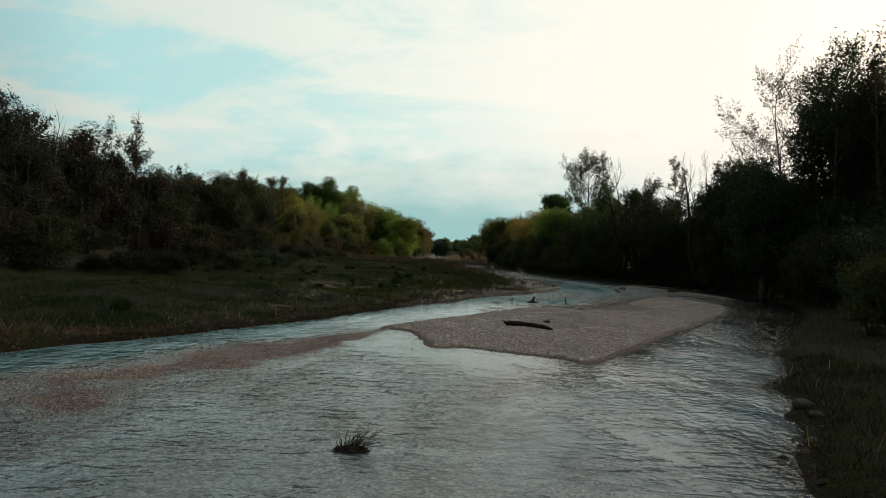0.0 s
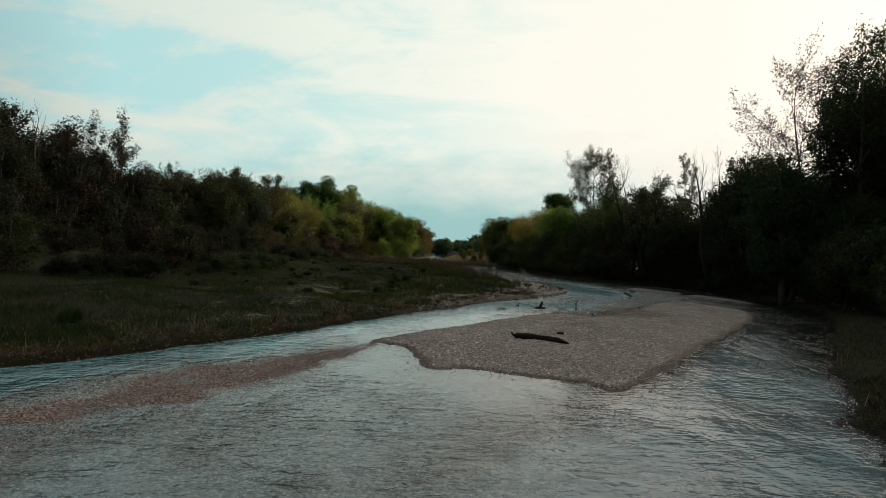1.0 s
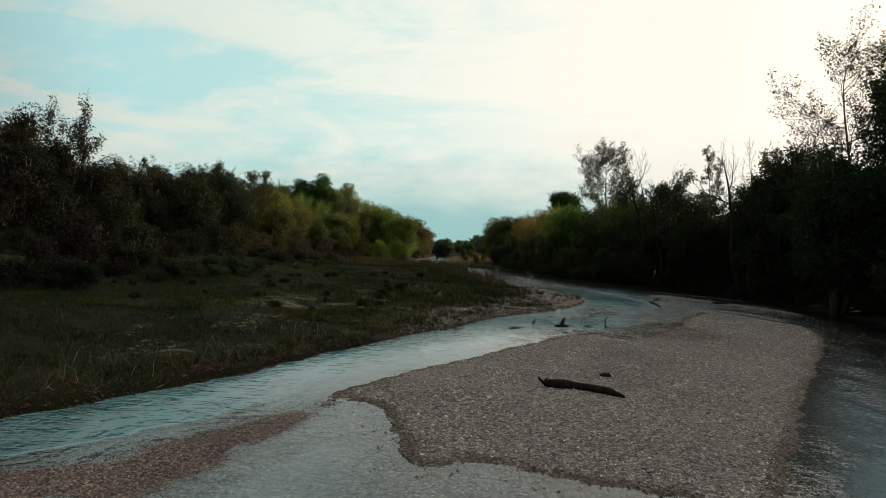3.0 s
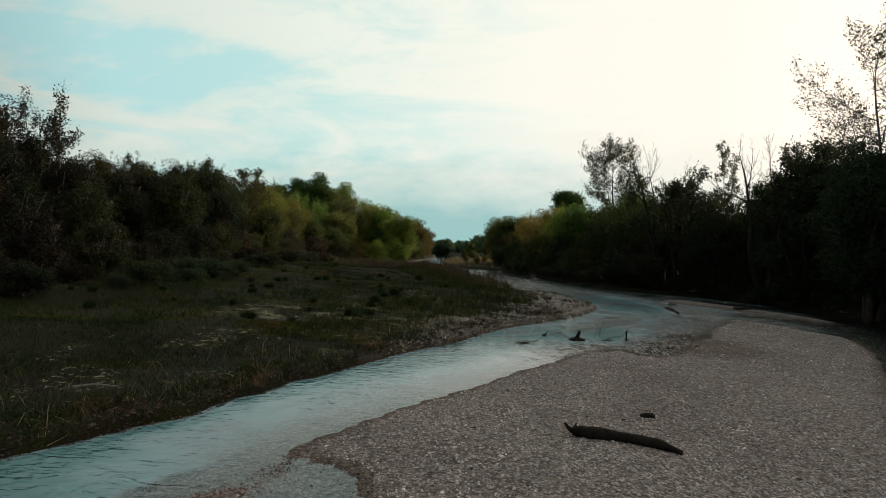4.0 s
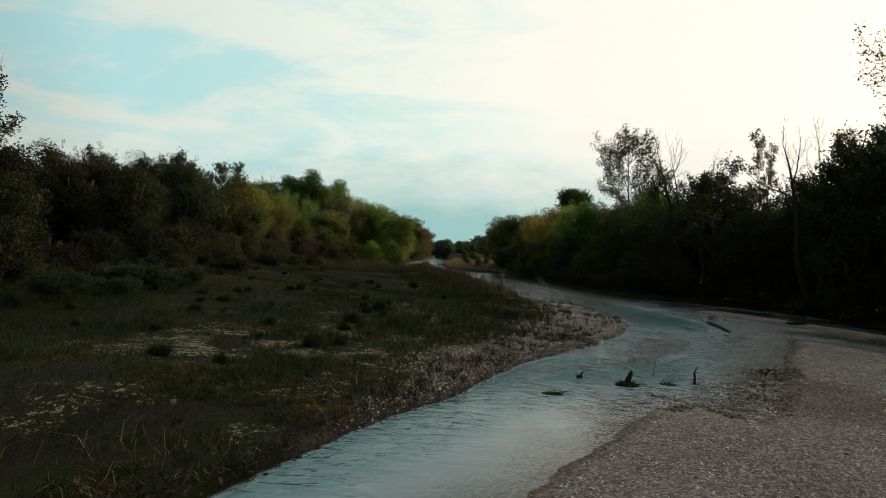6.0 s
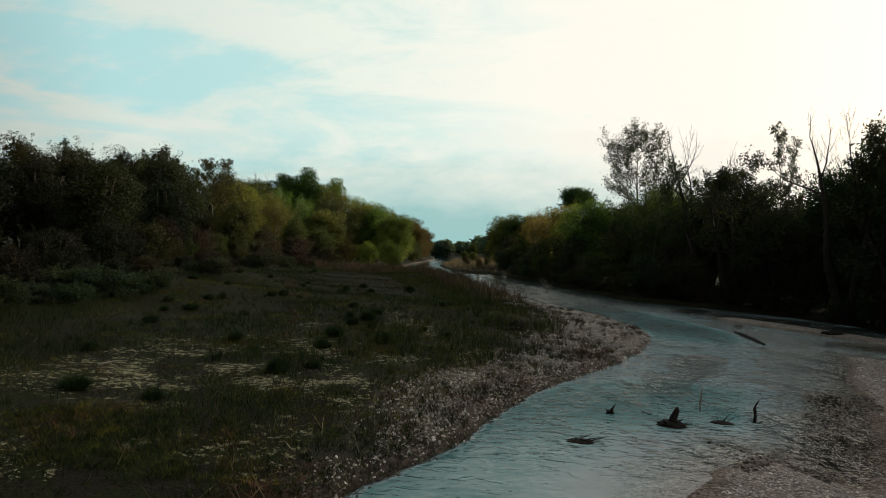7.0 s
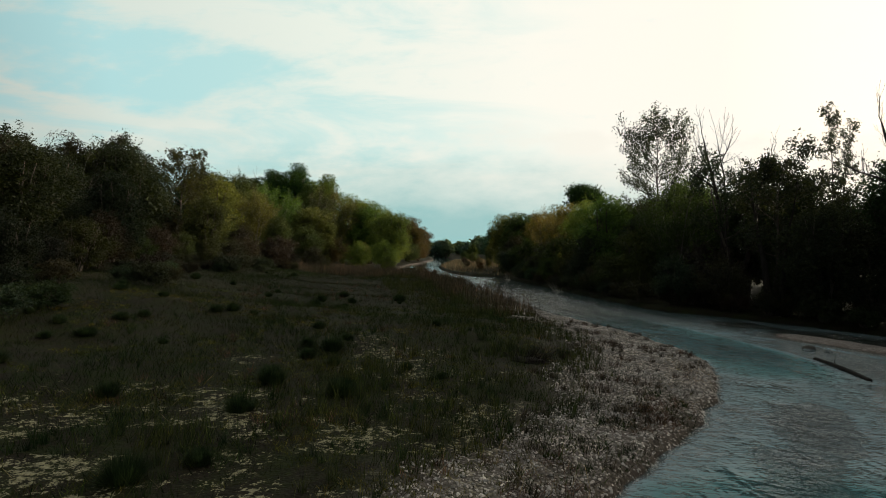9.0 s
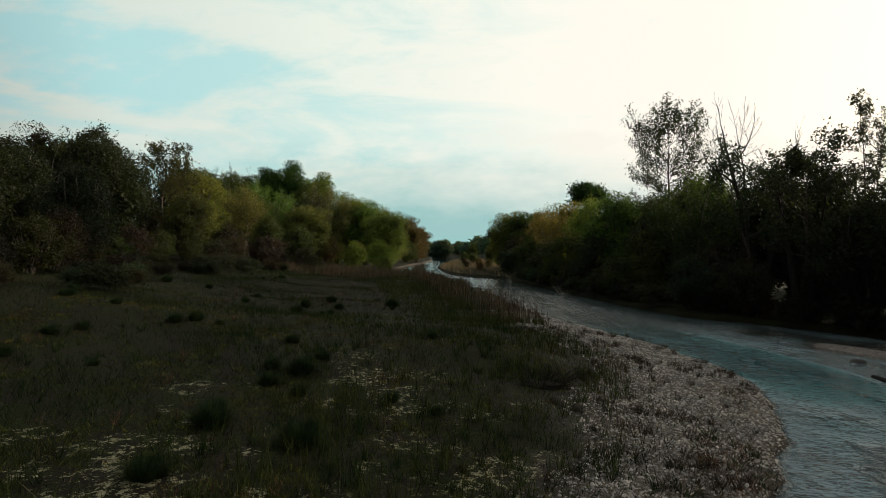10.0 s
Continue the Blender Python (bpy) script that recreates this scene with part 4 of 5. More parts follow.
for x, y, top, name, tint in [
        (45.0, 49, 24.0, "tall", DARK), (44.6, 63.5, 28.0, "tall", DARK), (42.6, 57.5, 24.5, "tall_b", DARK), (46.5, 63.0, 28.6, "tall_b", DARK), (14.6, 148, 12.8, "far_willow", OLIVE), (18.4, 138, 13.1, "stemmy", SUNLIT_GOLD), (22.3, 129, 13.8, "willow_b", SUNLIT_GOLD),
        (21.7, 112, 13.4, "willow", SUNLIT_OLIVE), (24.0, 97, 12.8, "stemmy", OLIVE), (27.0, 90, 16.2, "open_b", DARK), (28.1, 84.5, 12.4, "snag", DARK),
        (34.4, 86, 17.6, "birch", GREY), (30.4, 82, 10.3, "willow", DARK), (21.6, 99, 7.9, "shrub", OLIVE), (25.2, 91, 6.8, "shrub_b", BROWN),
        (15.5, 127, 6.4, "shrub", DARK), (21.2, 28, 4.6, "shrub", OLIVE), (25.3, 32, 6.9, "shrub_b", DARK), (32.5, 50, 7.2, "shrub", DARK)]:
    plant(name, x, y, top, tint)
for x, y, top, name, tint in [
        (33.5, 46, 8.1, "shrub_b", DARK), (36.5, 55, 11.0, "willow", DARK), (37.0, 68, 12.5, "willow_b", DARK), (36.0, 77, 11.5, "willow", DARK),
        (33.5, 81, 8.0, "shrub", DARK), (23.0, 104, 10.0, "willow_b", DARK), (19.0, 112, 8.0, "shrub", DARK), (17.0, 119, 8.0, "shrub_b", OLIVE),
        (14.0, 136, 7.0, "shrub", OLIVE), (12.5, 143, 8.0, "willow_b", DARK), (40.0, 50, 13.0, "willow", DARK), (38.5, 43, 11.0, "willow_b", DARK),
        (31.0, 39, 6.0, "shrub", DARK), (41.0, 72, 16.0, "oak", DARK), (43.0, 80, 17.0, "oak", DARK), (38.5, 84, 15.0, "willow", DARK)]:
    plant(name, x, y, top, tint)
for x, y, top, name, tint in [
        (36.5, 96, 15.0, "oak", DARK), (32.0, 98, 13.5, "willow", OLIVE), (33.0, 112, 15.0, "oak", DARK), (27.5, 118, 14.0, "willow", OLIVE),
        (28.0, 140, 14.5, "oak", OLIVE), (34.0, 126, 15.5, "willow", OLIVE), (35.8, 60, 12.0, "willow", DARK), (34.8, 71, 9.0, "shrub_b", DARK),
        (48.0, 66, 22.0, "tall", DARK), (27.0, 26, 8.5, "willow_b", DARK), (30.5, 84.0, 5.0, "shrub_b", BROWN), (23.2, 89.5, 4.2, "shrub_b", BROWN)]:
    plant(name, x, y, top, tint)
# undergrowth that closes the feet of both woods
foot_rnd = random.Random(6)
for line, side, low_, high_, tints in (([(-29, 30), (-28, 36), (-24.5, 44), (-22, 60), (-23, 73), (-27, 85), (-27, 95), (-24, 108), (-18, 121)], -1, 2.2, 4.4, [BROWN, DARK, BROWN, OLIVE]),
                                       ([(29.5, 40), (34, 50), (35.5, 62), (35.5, 72), (32, 80.5), (25.5, 87), (21.3, 90), (19.3, 97), (17, 110), (12.8, 131), (11.3, 140)], 1, 2.6, 5.0, [DARK, DARK, OLIVE, BROWN])):
    for p in curve_points(line, 3.8):
        x, y = p.x + foot_rnd.uniform(-0.6, 0.9), p.y + foot_rnd.uniform(-1, 1)
        plant(foot_rnd.choice(["shrub", "shrub_b"]), x, y, height(x, y) + foot_rnd.uniform(low_, high_), foot_rnd.choice(tints))
for p in curve_points([(31.5, 45), (34, 56), (34.2, 68), (31.5, 78.5), (25, 86), (20.8, 89), (18.4, 97), (16, 109), (12, 130)], 3.0):
    x, y = p.x + foot_rnd.uniform(-0.3, 0.6), p.y + foot_rnd.uniform(-0.6, 0.6)
    plant("scrub", x, y, height(x, y) + foot_rnd.uniform(1.4, 2.4), foot_rnd.choice([DARK, DARK, BROWN]), 1.2)
# dark scrub added to deepen the shade at the left wood's foot
for k in range(64):
    y = foot_rnd.uniform(30, 112)
    x = float(np.interp(y, [30, 44, 60, 73, 85, 108], [-27, -21.5, -18.5, -18.5, -22.5, -20])) + foot_rnd.uniform(-2.5, 2.2)
    plant("scrub", x, y, height(x, y) + foot_rnd.uniform(0.8, 1.7), foot_rnd.choice([DARK, BROWN, DARK]), 1.25)
for k in range(14):
    y = foot_rnd.uniform(44, 118)
    x = -31 - foot_rnd.uniform(0, 14)
    plant("filler", x, y, height(x, y) + foot_rnd.uniform(5.0, 7.5), foot_rnd.choice([DARK, BROWN, DARK]))
for k in range(12):
    y = foot_rnd.uniform(50, 135)
    x = 38 - max(0, y - 76) * 0.32 + foot_rnd.uniform(0, 10)
    plant("filler", x, y, height(x, y) + foot_rnd.uniform(6.0, 9.0), DARK)
# mostly unseen trees, added to fill the woods and block the low sun
for x, y, top, name, tint in [(34, 22, 13, "filler", DARK), (39, 31, 15, "filler", DARK), (31, 13, 11, "filler", DARK), (26, 18, 8, "filler", DARK), (30, 4, 12, "filler", DARK), (24, 6, 8, "filler", DARK), (46, 40, 18, "filler", DARK), (37.5, 63, 13, "filler", DARK), (36.5, 49, 9, "filler", DARK), (52, 88, 15.8, "filler", DARK), (56, 96, 16.6, "filler", DARK), (50, 100, 15.1, "filler", DARK), (58, 108, 16.6, "filler", DARK), (47, 92, 13.7, "filler", DARK), (52, 114, 15.1, "filler", DARK), (46, 106, 13.0, "filler", DARK), (60, 84, 17.3, "filler", DARK), (-49, 64, 14, "filler", DARK), (-45, 68, 13, "filler", DARK), (-51, 70, 16, "filler", DARK), (-41, 78, 12, "filler", DARK), (-37, 84, 12, "filler", DARK)]:
    plant(name, x, y, top, tint)
# the far wood beyond the bends, air haze put into its pale tints
far_rnd = random.Random(8)
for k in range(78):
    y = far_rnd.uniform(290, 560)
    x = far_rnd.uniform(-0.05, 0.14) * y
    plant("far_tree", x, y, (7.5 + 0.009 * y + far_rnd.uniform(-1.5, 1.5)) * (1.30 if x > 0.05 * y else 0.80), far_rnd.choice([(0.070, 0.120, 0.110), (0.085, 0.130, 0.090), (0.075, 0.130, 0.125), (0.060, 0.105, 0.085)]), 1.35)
for x, y, top, name, tint in [(7, 150, 2.4, "shrub_b", RUST), (9, 158, 3.0, "shrub", RUST), (5, 166, 2.2, "shrub_b", BROWN), (8, 176, 3.0, "shrub_b", RUST), (5, 190, 2.6, "shrub", BROWN),
                              (8, 205, 4.0, "shrub_b", OLIVE), (-11.5, 152, 12.2, "far_willow", YELLOW), (-11.0, 141, 5.5, "shrub", YELLOW), (-9.5, 134, 3.0, "shrub_b", SUNLIT_OLIVE), (-14, 131, 5.0, "shrub", YELLOW), (12, 168, 4.5, "shrub", YELLOW), (6, 225, 4.0, "shrub", OLIVE), (12, 190, 6.0, "shrub", OLIVE), (14, 215, 8.0, "far_tree", OLIVE), (9, 245, 7.0, "far_tree", OLIVE)]:
    plant(name, x, y, top, tint)


# ---------------------------------------------------------------- grass, reeds and stalks
def blades(name, spots, tall, wide, lean, mat, rng, label, category, bent=False):
    """Grass as one piece of growth: pointed blades at the spots, leaning by chance."""
    n = len(spots)
    a = rng.random(n) * 2 * np.pi
    h = tall * (0.45 + 0.9 * rng.random(n))
    side = np.stack([np.cos(a), np.sin(a), np.zeros(n)], 1) * (wide * (0.6 + 0.8 * rng.random(n)))[:, None]
    b_ = rng.random(n) * 2 * np.pi
    tip = np.stack([np.cos(b_) * lean * h * rng.random(n), np.sin(b_) * lean * h * rng.random(n), h], 1)
    if bent:
        kink = tip * np.array([0.35, 0.35, 0.75])
        tip = tip * np.array([1.5, 1.5, 0.95])
        v = np.stack([spots - side / 2, spots + side / 2, spots + kink + side * 0.35, spots + kink - side * 0.35, spots + tip], 1).reshape(-1, 3)
        i = np.arange(n)[:, None] * 5
        f = [tuple(r) for r in (i + np.array([0, 1, 2, 3]))] + [tuple(r) for r in (i + np.array([3, 2, 4]))]
    else:
        v = np.stack([spots - side / 2, spots + side / 2, spots + tip], 1).reshape(-1, 3)
        f = np.arange(3 * n).reshape(-1, 3)
    return tagged(new(name, mesh_of(name, v, f, mat)), label, category, kind="stuff")


def ground_spots(rng, n, x0, x1, y0, y1, keep, near_power=1.0):
    x = rng.uniform(x0, x1, n)
    y = y0 + (y1 - y0) * rng.random(n) ** near_power
    dl, dr, st, zz = heights(DL, x, y), heights(DR, x, y), heights(STONY, x, y), heights(Z, x, y)
    ok = keep(x, y, dl, dr, st, rng) & (rng.random(n) > 1.6 * heights(SANDY, x, y))
    return np.stack([x, y, zz - 0.01], 1)[ok]


def tufts(spots, per, spread, rng):
    """Spreads each spot into a tuft of blade feet."""
    n = len(spots)
    out = np.repeat(spots, per, 0)
    a = rng.random(n * per) * 2 * np.pi
    r = spread * rng.random(n * per) * np.repeat(0.5 + rng.random(n), per)
    out[:, 0] += np.cos(a) * r
    out[:, 1] += np.sin(a) * r
    return out


grng = np.random.default_rng(31)


def meadow(x, y, dl, dr, st, rng):
    thick = 0.70 + 0.55 * lumps(x, y, 2.6, 21) + 0.35 * lumps(x, y, 0.8, 22) + 0.35 * soft(14, 20, dl)
    return (dl > 0.12) & (rng.random(len(x)) < thick * (1 - 0.85 * st))


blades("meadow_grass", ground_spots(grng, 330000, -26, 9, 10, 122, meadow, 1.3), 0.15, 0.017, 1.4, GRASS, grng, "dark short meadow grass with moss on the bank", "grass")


def long_grass(x, y, dl, dr, st, rng):
    thick = 2.6 * (lumps(x, y, 4.2, 61) + 0.5 * lumps(x, y, 1.1, 62)) - 0.15
    return (dl > 2.0) & (rng.random(len(x)) < thick * (1 - 0.9 * st))


def near_mat(x, y, dl, dr, st, rng):
    return (dl > 0.3 + 0.9 * soft(38, 44, y)) & (rng.random(len(x)) < (0.35 + 1.3 * lumps(x, y, 1.9, 63) + 0.5 * lumps(x, y, 0.6, 65)) * (1 - 0.8 * st))


blades("turf", tufts(ground_spots(grng, 20000, -17, 7, 37, 74, near_mat, 1.3), 12, 0.16, grng), 0.11, 0.013, 1.5, MOSS, grng, "low mat of dark moss and turf", "turf")
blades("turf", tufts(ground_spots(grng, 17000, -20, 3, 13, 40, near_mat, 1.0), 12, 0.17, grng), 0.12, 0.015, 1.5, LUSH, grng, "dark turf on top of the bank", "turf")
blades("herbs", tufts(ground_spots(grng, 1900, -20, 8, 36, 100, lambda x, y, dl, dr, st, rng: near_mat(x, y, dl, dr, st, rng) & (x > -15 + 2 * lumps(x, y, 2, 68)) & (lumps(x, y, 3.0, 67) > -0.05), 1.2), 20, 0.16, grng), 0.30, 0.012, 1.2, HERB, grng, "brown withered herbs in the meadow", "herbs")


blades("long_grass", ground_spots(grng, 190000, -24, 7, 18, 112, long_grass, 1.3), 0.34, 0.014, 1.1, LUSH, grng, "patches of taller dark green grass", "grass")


def small_tufts(x, y, dl, dr, st, rng):
    return (dl > 1.5) & (st < 0.3) & (rng.random(len(x)) < 0.25 + 1.1 * lumps(x, y, 2.4, 34) + 0.5 * soft(-10, 2, x) - 0.2)


blades("grass_tufts", tufts(ground_spots(grng, 3800, -14, 8, 40, 84, small_tufts, 1.2), 24, 0.13, grng), 0.34, 0.013, 0.8, RUSH, grng, "dark green tufts scattered over the meadow", "grass")


def rank_grass(x, y, dl, dr, st, rng):
    return (dl > 2.2) & (dl < 11) & (rng.random(len(x)) < 0.4 + 0.9 * lumps(x, y, 1.6, 69)) & (st < 0.5)


blades("long_grass", tufts(ground_spots(grng, 7000, -8, 8, 46, 118, rank_grass), 12, 0.16, grng), 0.62, 0.015, 0.6, GREEN, grng, "rank green grass and weeds near the shore", "grass")


def dry(x, y, dl, dr, st, rng):
    thick = 0.25 + 0.7 * lumps(x, y, 1.7, 23) + 0.3 * lumps(x, y, 0.5, 24)
    return (dl > 0.15) & (dl < 16) & (rng.random(len(x)) < thick)


blades("dry_stalks", ground_spots(grng, 34000, -24, 12.5, 10, 118, dry), 0.30, 0.010, 1.6, STRAW, grng, "brown dry stalks among the grass and stones", "dry grass")


def pointy(x, y, dl, dr, st, rng):
    return (dl > 0.2) & (st > 0.12) & (rng.random(len(x)) < 0.02 + 0.95 * soft(0.25, 0.5, lumps(x, y, 0.55, 27) + 0.35 * lumps(x, y, 3, 28)))


blades("shingle_weeds", tufts(ground_spots(grng, 10500, -4, 12.6, 34, 96, pointy), 22, 0.15, grng), 0.27, 0.013, 0.9, WITHERED, grng, "sparse withered weeds growing in the shingle", "weeds")


def tall_reed(x, y, dl, dr, st, rng):
    # a ridge of reeds behind the pebble point
    along = np.clip((y - 78) / 42, 0, 1)
    axis = 6.6 - 5.5 * along
    return (dl > 0.5) & (np.abs(x - axis + 1.4) < 2.2 + 2.8 * along) & (rng.random(len(x)) < 0.35 + 0.6 * lumps(x, y, 1.4, 25))


blades("reed_bed", ground_spots(grng, 42000, -6, 8.5, 76, 122, tall_reed), 1.15, 0.030, 0.30, REED, grng, "withered brown reeds along the shore", "reeds")


def reed_ridge(x, y, dl, dr, st, rng):
    return (dl > 0.4) & (y > 111 + 3 * lumps(x, y, 5, 64)) & (rng.random(len(x)) < 0.7 + 0.4 * lumps(x, y, 1.4, 25))


blades("reed_bed", ground_spots(grng, 16000, -20, 4, 109, 128, reed_ridge), 1.1, 0.034, 0.30, REED, grng, "withered brown reeds at the edge of the meadow", "reeds")


def rim(x, y, dl, dr, st, rng):
    return (dl > 0.2) & (dl < 3.2) & (rng.random(len(x)) < 0.35 + 0.7 * lumps(x, y, 1.1, 26))


def litter(x, y, dl, dr, st, rng):
    return (dl > 0.02) & (dl < 1.9) & (rng.random(len(x)) < 0.45 + 0.8 * lumps(x, y, 0.9, 66))


blades("bank_litter", ground_spots(grng, 110000, -20, 12, 6, 62, litter), 0.12, 0.014, 4.0, LITTER, grng, "bleached stalks strewn along the cut bank", "litter")
blades("bank_grass", tufts(ground_spots(grng, 36000, -20, 8, 6, 56, litter), 6, 0.1, grng), 0.22, 0.02, 1.6, LUSH, grng, "short dark grass hanging over the cut bank", "grass")
blades("herbs", tufts(ground_spots(grng, 42000, -20, 8, 8, 54, lambda x, y, dl, dr, st, rng: (dl > 0.25) & (dl < 1.7) & (lumps(x, y, 1.3, 70) > -0.1)), 7, 0.12, grng), 0.13, 0.014, 2.4, HERB, grng, "brown trampled herbs and litter on the bank's edge", "herbs")
blades("bank_straw", ground_spots(grng, 20000, -20, 6, 6, 48, rim), 0.46, 0.012, 1.9, STRAW, grng, "long bleached grass drooping over the cut bank", "dry grass", True)


def right_grass(x, y, dl, dr, st, rng):
    return (dr > 0.25) & (rng.random(len(x)) < 0.75 + 0.4 * lumps(x, y, 1.5, 29))


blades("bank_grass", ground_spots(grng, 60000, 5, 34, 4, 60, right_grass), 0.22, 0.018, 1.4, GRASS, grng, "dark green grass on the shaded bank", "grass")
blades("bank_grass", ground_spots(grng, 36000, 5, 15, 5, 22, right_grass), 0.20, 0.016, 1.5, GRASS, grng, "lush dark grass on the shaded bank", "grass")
blades("bank_straw", ground_spots(grng, 380, 5, 20, 6, 34, lambda x, y, dl, dr, st, rng: (dr > 0.1) & (dr < 2.0) & (lumps(x, y, 0.8, 30) > 0)), 0.55, 0.02, 0.8, STRAW, grng, "bleached stalks at the edge of the shaded bank", "dry grass", True)


def far_scrub(x, y, dl, dr, st, rng):
    return (dr > 0.6) & (x < 14)


blades("bar_reeds", ground_spots(grng, 9000, -2, 13, 140, 250, far_scrub), 0.6, 0.07, 0.5, STRAW, grng, "brown withered reeds on the far bar", "reeds")


# ---------------------------------------------------------------- rush tussocks
def tussock_mesh(seed):
    rng = np.random.default_rng(seed)
    n = 1100
    a = rng.random(n) * 2 * np.pi
    r = 0.20 * np.sqrt(rng.random(n))
    base = np.stack([np.cos(a) * r, np.sin(a) * r, np.full(n, -0.03)], 1)
    out = (0.15 + 0.85 * rng.random(n)) ** 1.2
    a2 = a + rng.normal(size=n) * 0.4
    h = (0.42 * np.sqrt(np.clip(1 - 0.75 * out ** 2, 0, 1))) * (0.75 + 0.4 * rng.random(n))
    tip = base + np.stack([np.cos(a2) * out * 0.42, np.sin(a2) * out * 0.42, h], 1)
    side = np.stack([-np.sin(a), np.cos(a), np.zeros(n)], 1) * 0.009
    return mesh_of("rush", np.stack([base - side, base + side, tip], 1).reshape(-1, 3), np.arange(3 * n).reshape(-1, 3), RUSH)


TUSSOCKS = [tussock_mesh(k) for k in (1, 2, 3)]
trnd = random.Random(12)
spots = [(-12.3, 52.2), (-11.5, 46.6), (-7.0, 42.0), (-9.1, 42.1), (-12.8, 57.3), (-8.0, 50.5), (-10.4, 65.7), (-4.8, 45.5), (-3.9, 46.5), (-4.3, 49.6),
         (-4.6, 53.4), (-4.2, 56.3), (-2.2, 51.8), (-3.6, 57.7), (-13.0, 60.0), (-12.8, 61.4), (-4.4, 52.7), (-3.1, 55.4), (-4.1, 49.8), (-0.6, 55.3), (-2.1, 52.3), (-3.3, 59.1), (0.6, 54.4), (-4.6, 57.9)]
while len(spots) < 64:
    x, y = trnd.uniform(-20, 5), trnd.uniform(24, 104)
    d = float(signed(LEFT, np.array([x]), np.array([y]))[0])
    if d > 3.6 and lumps(np.array([x]), np.array([y]), 6.0, 33)[0] > 0.12:
        spots.append((x, y))
for x, y in spots:
    s = trnd.choice([0.55, 0.7, 0.8, 0.95, 1.1, 1.3])
    ob = new("rush_tussock", TUSSOCKS[trnd.randrange(3)])
    ob.matrix_basis = Matrix.LocRotScale((x, y, height(x, y)), Euler((0, 0, trnd.uniform(0, 6))), (s * trnd.uniform(0.9, 1.3), s, s * trnd.uniform(0.8, 1.2)))
    tagged(ob, "dark green rounded rush tussock in the grass", "rush", "rush tussocks")


# ---------------------------------------------------------------- driftwood
def driftwood(name, line, radii, mat, label, category, seed, stubs=()):
    """A bent, knotty log or branch with its broken stubs as parts."""
    rnd = random.Random(seed)
    pts = curve_points(line, 0.12)
    V, F = [], []
    n = len(pts) - 1
    tube(V, F, pts, [float(np.interp(k / n, np.linspace(0, 1, len(radii)), radii)) * (1 + 0.12 * noise.noise(Vector((k * 0.4, seed, 0)))) for k in range(n + 1)], 10)
    for v in V:
        v += noise.noise_vector(v * 4.0) * max(radii) * 0.22 + noise.noise_vector(v * 13.0) * max(radii) * 0.10
    root = tagged(new(name, mesh_of(name, V, F, mat, True)), label, category)
    for t, length, r in stubs:
        p = pts[int(t * n)]
        V, F = [], []
        d = Vector((rnd.uniform(-1, 1), rnd.uniform(-1, 1), rnd.uniform(0.2, 0.8))).normalized()
        tube(V, F, [p, p + d * length * 0.6, p + d * length + Vector((0, 0, length * 0.15))], [r, r * 0.75, r * 0.4], 6)
        part("stub", mesh_of("stub", V, F, mat, True), root)
    return root


def on(x, y, up=0.0):
    return (x, y, height(x, y) + up)


driftwood("log", [on(3.20, 27.16, 0.09), on(3.40, 27.10, 0.09), on(3.86, 26.92, 0.08), on(4.4, 26.74, 0.08), on(4.9, 26.56, 0.07), on(5.26, 26.28, 0.04)], [0.10, 0.165, 0.135, 0.125, 0.11, 0.10, 0.05], WET_WOOD,
          "dark waterlogged log lying on the gravel bar", "log", 3, [(0.03, 0.22, 0.06), (0.06, 0.2, 0.05), (0.1, 0.16, 0.04), (0.55, 0.12, 0.03)])
driftwood("log", [(19.2, 64.9, 0.02), (18.8, 62.4, 0.05), (18.3, 59.8, 0.03)], [0.09, 0.12, 0.08], WET_WOOD, "dark log stranded in the riffle", "log", 5, [(0.4, 0.3, 0.03)])
driftwood("log", [on(17.0, 66.5, 0.0), on(17.6, 68.2, 0.12), on(18.4, 69.6, 0.1)], [0.07, 0.1, 0.06], WET_WOOD, "thin dark branch lying in shallow water", "branch", 6, [(0.6, 0.3, 0.02)])
driftwood("branch", [on(-8.4, 28.0, 0.14), on(-8.0, 28.2, 0.18), on(-7.5, 28.33, 0.12)], [0.035, 0.03, 0.015], GREY_WOOD, "bleached pale branch lying in the grass", "branch", 7)
driftwood("branch", [on(-9.85, 44.4, 0.12), on(-9.7, 44.9, 0.16), on(-9.5, 45.3, 0.12)], [0.035, 0.03, 0.015], GREY_WOOD, "bleached pale stick lying in the grass", "branch", 8)


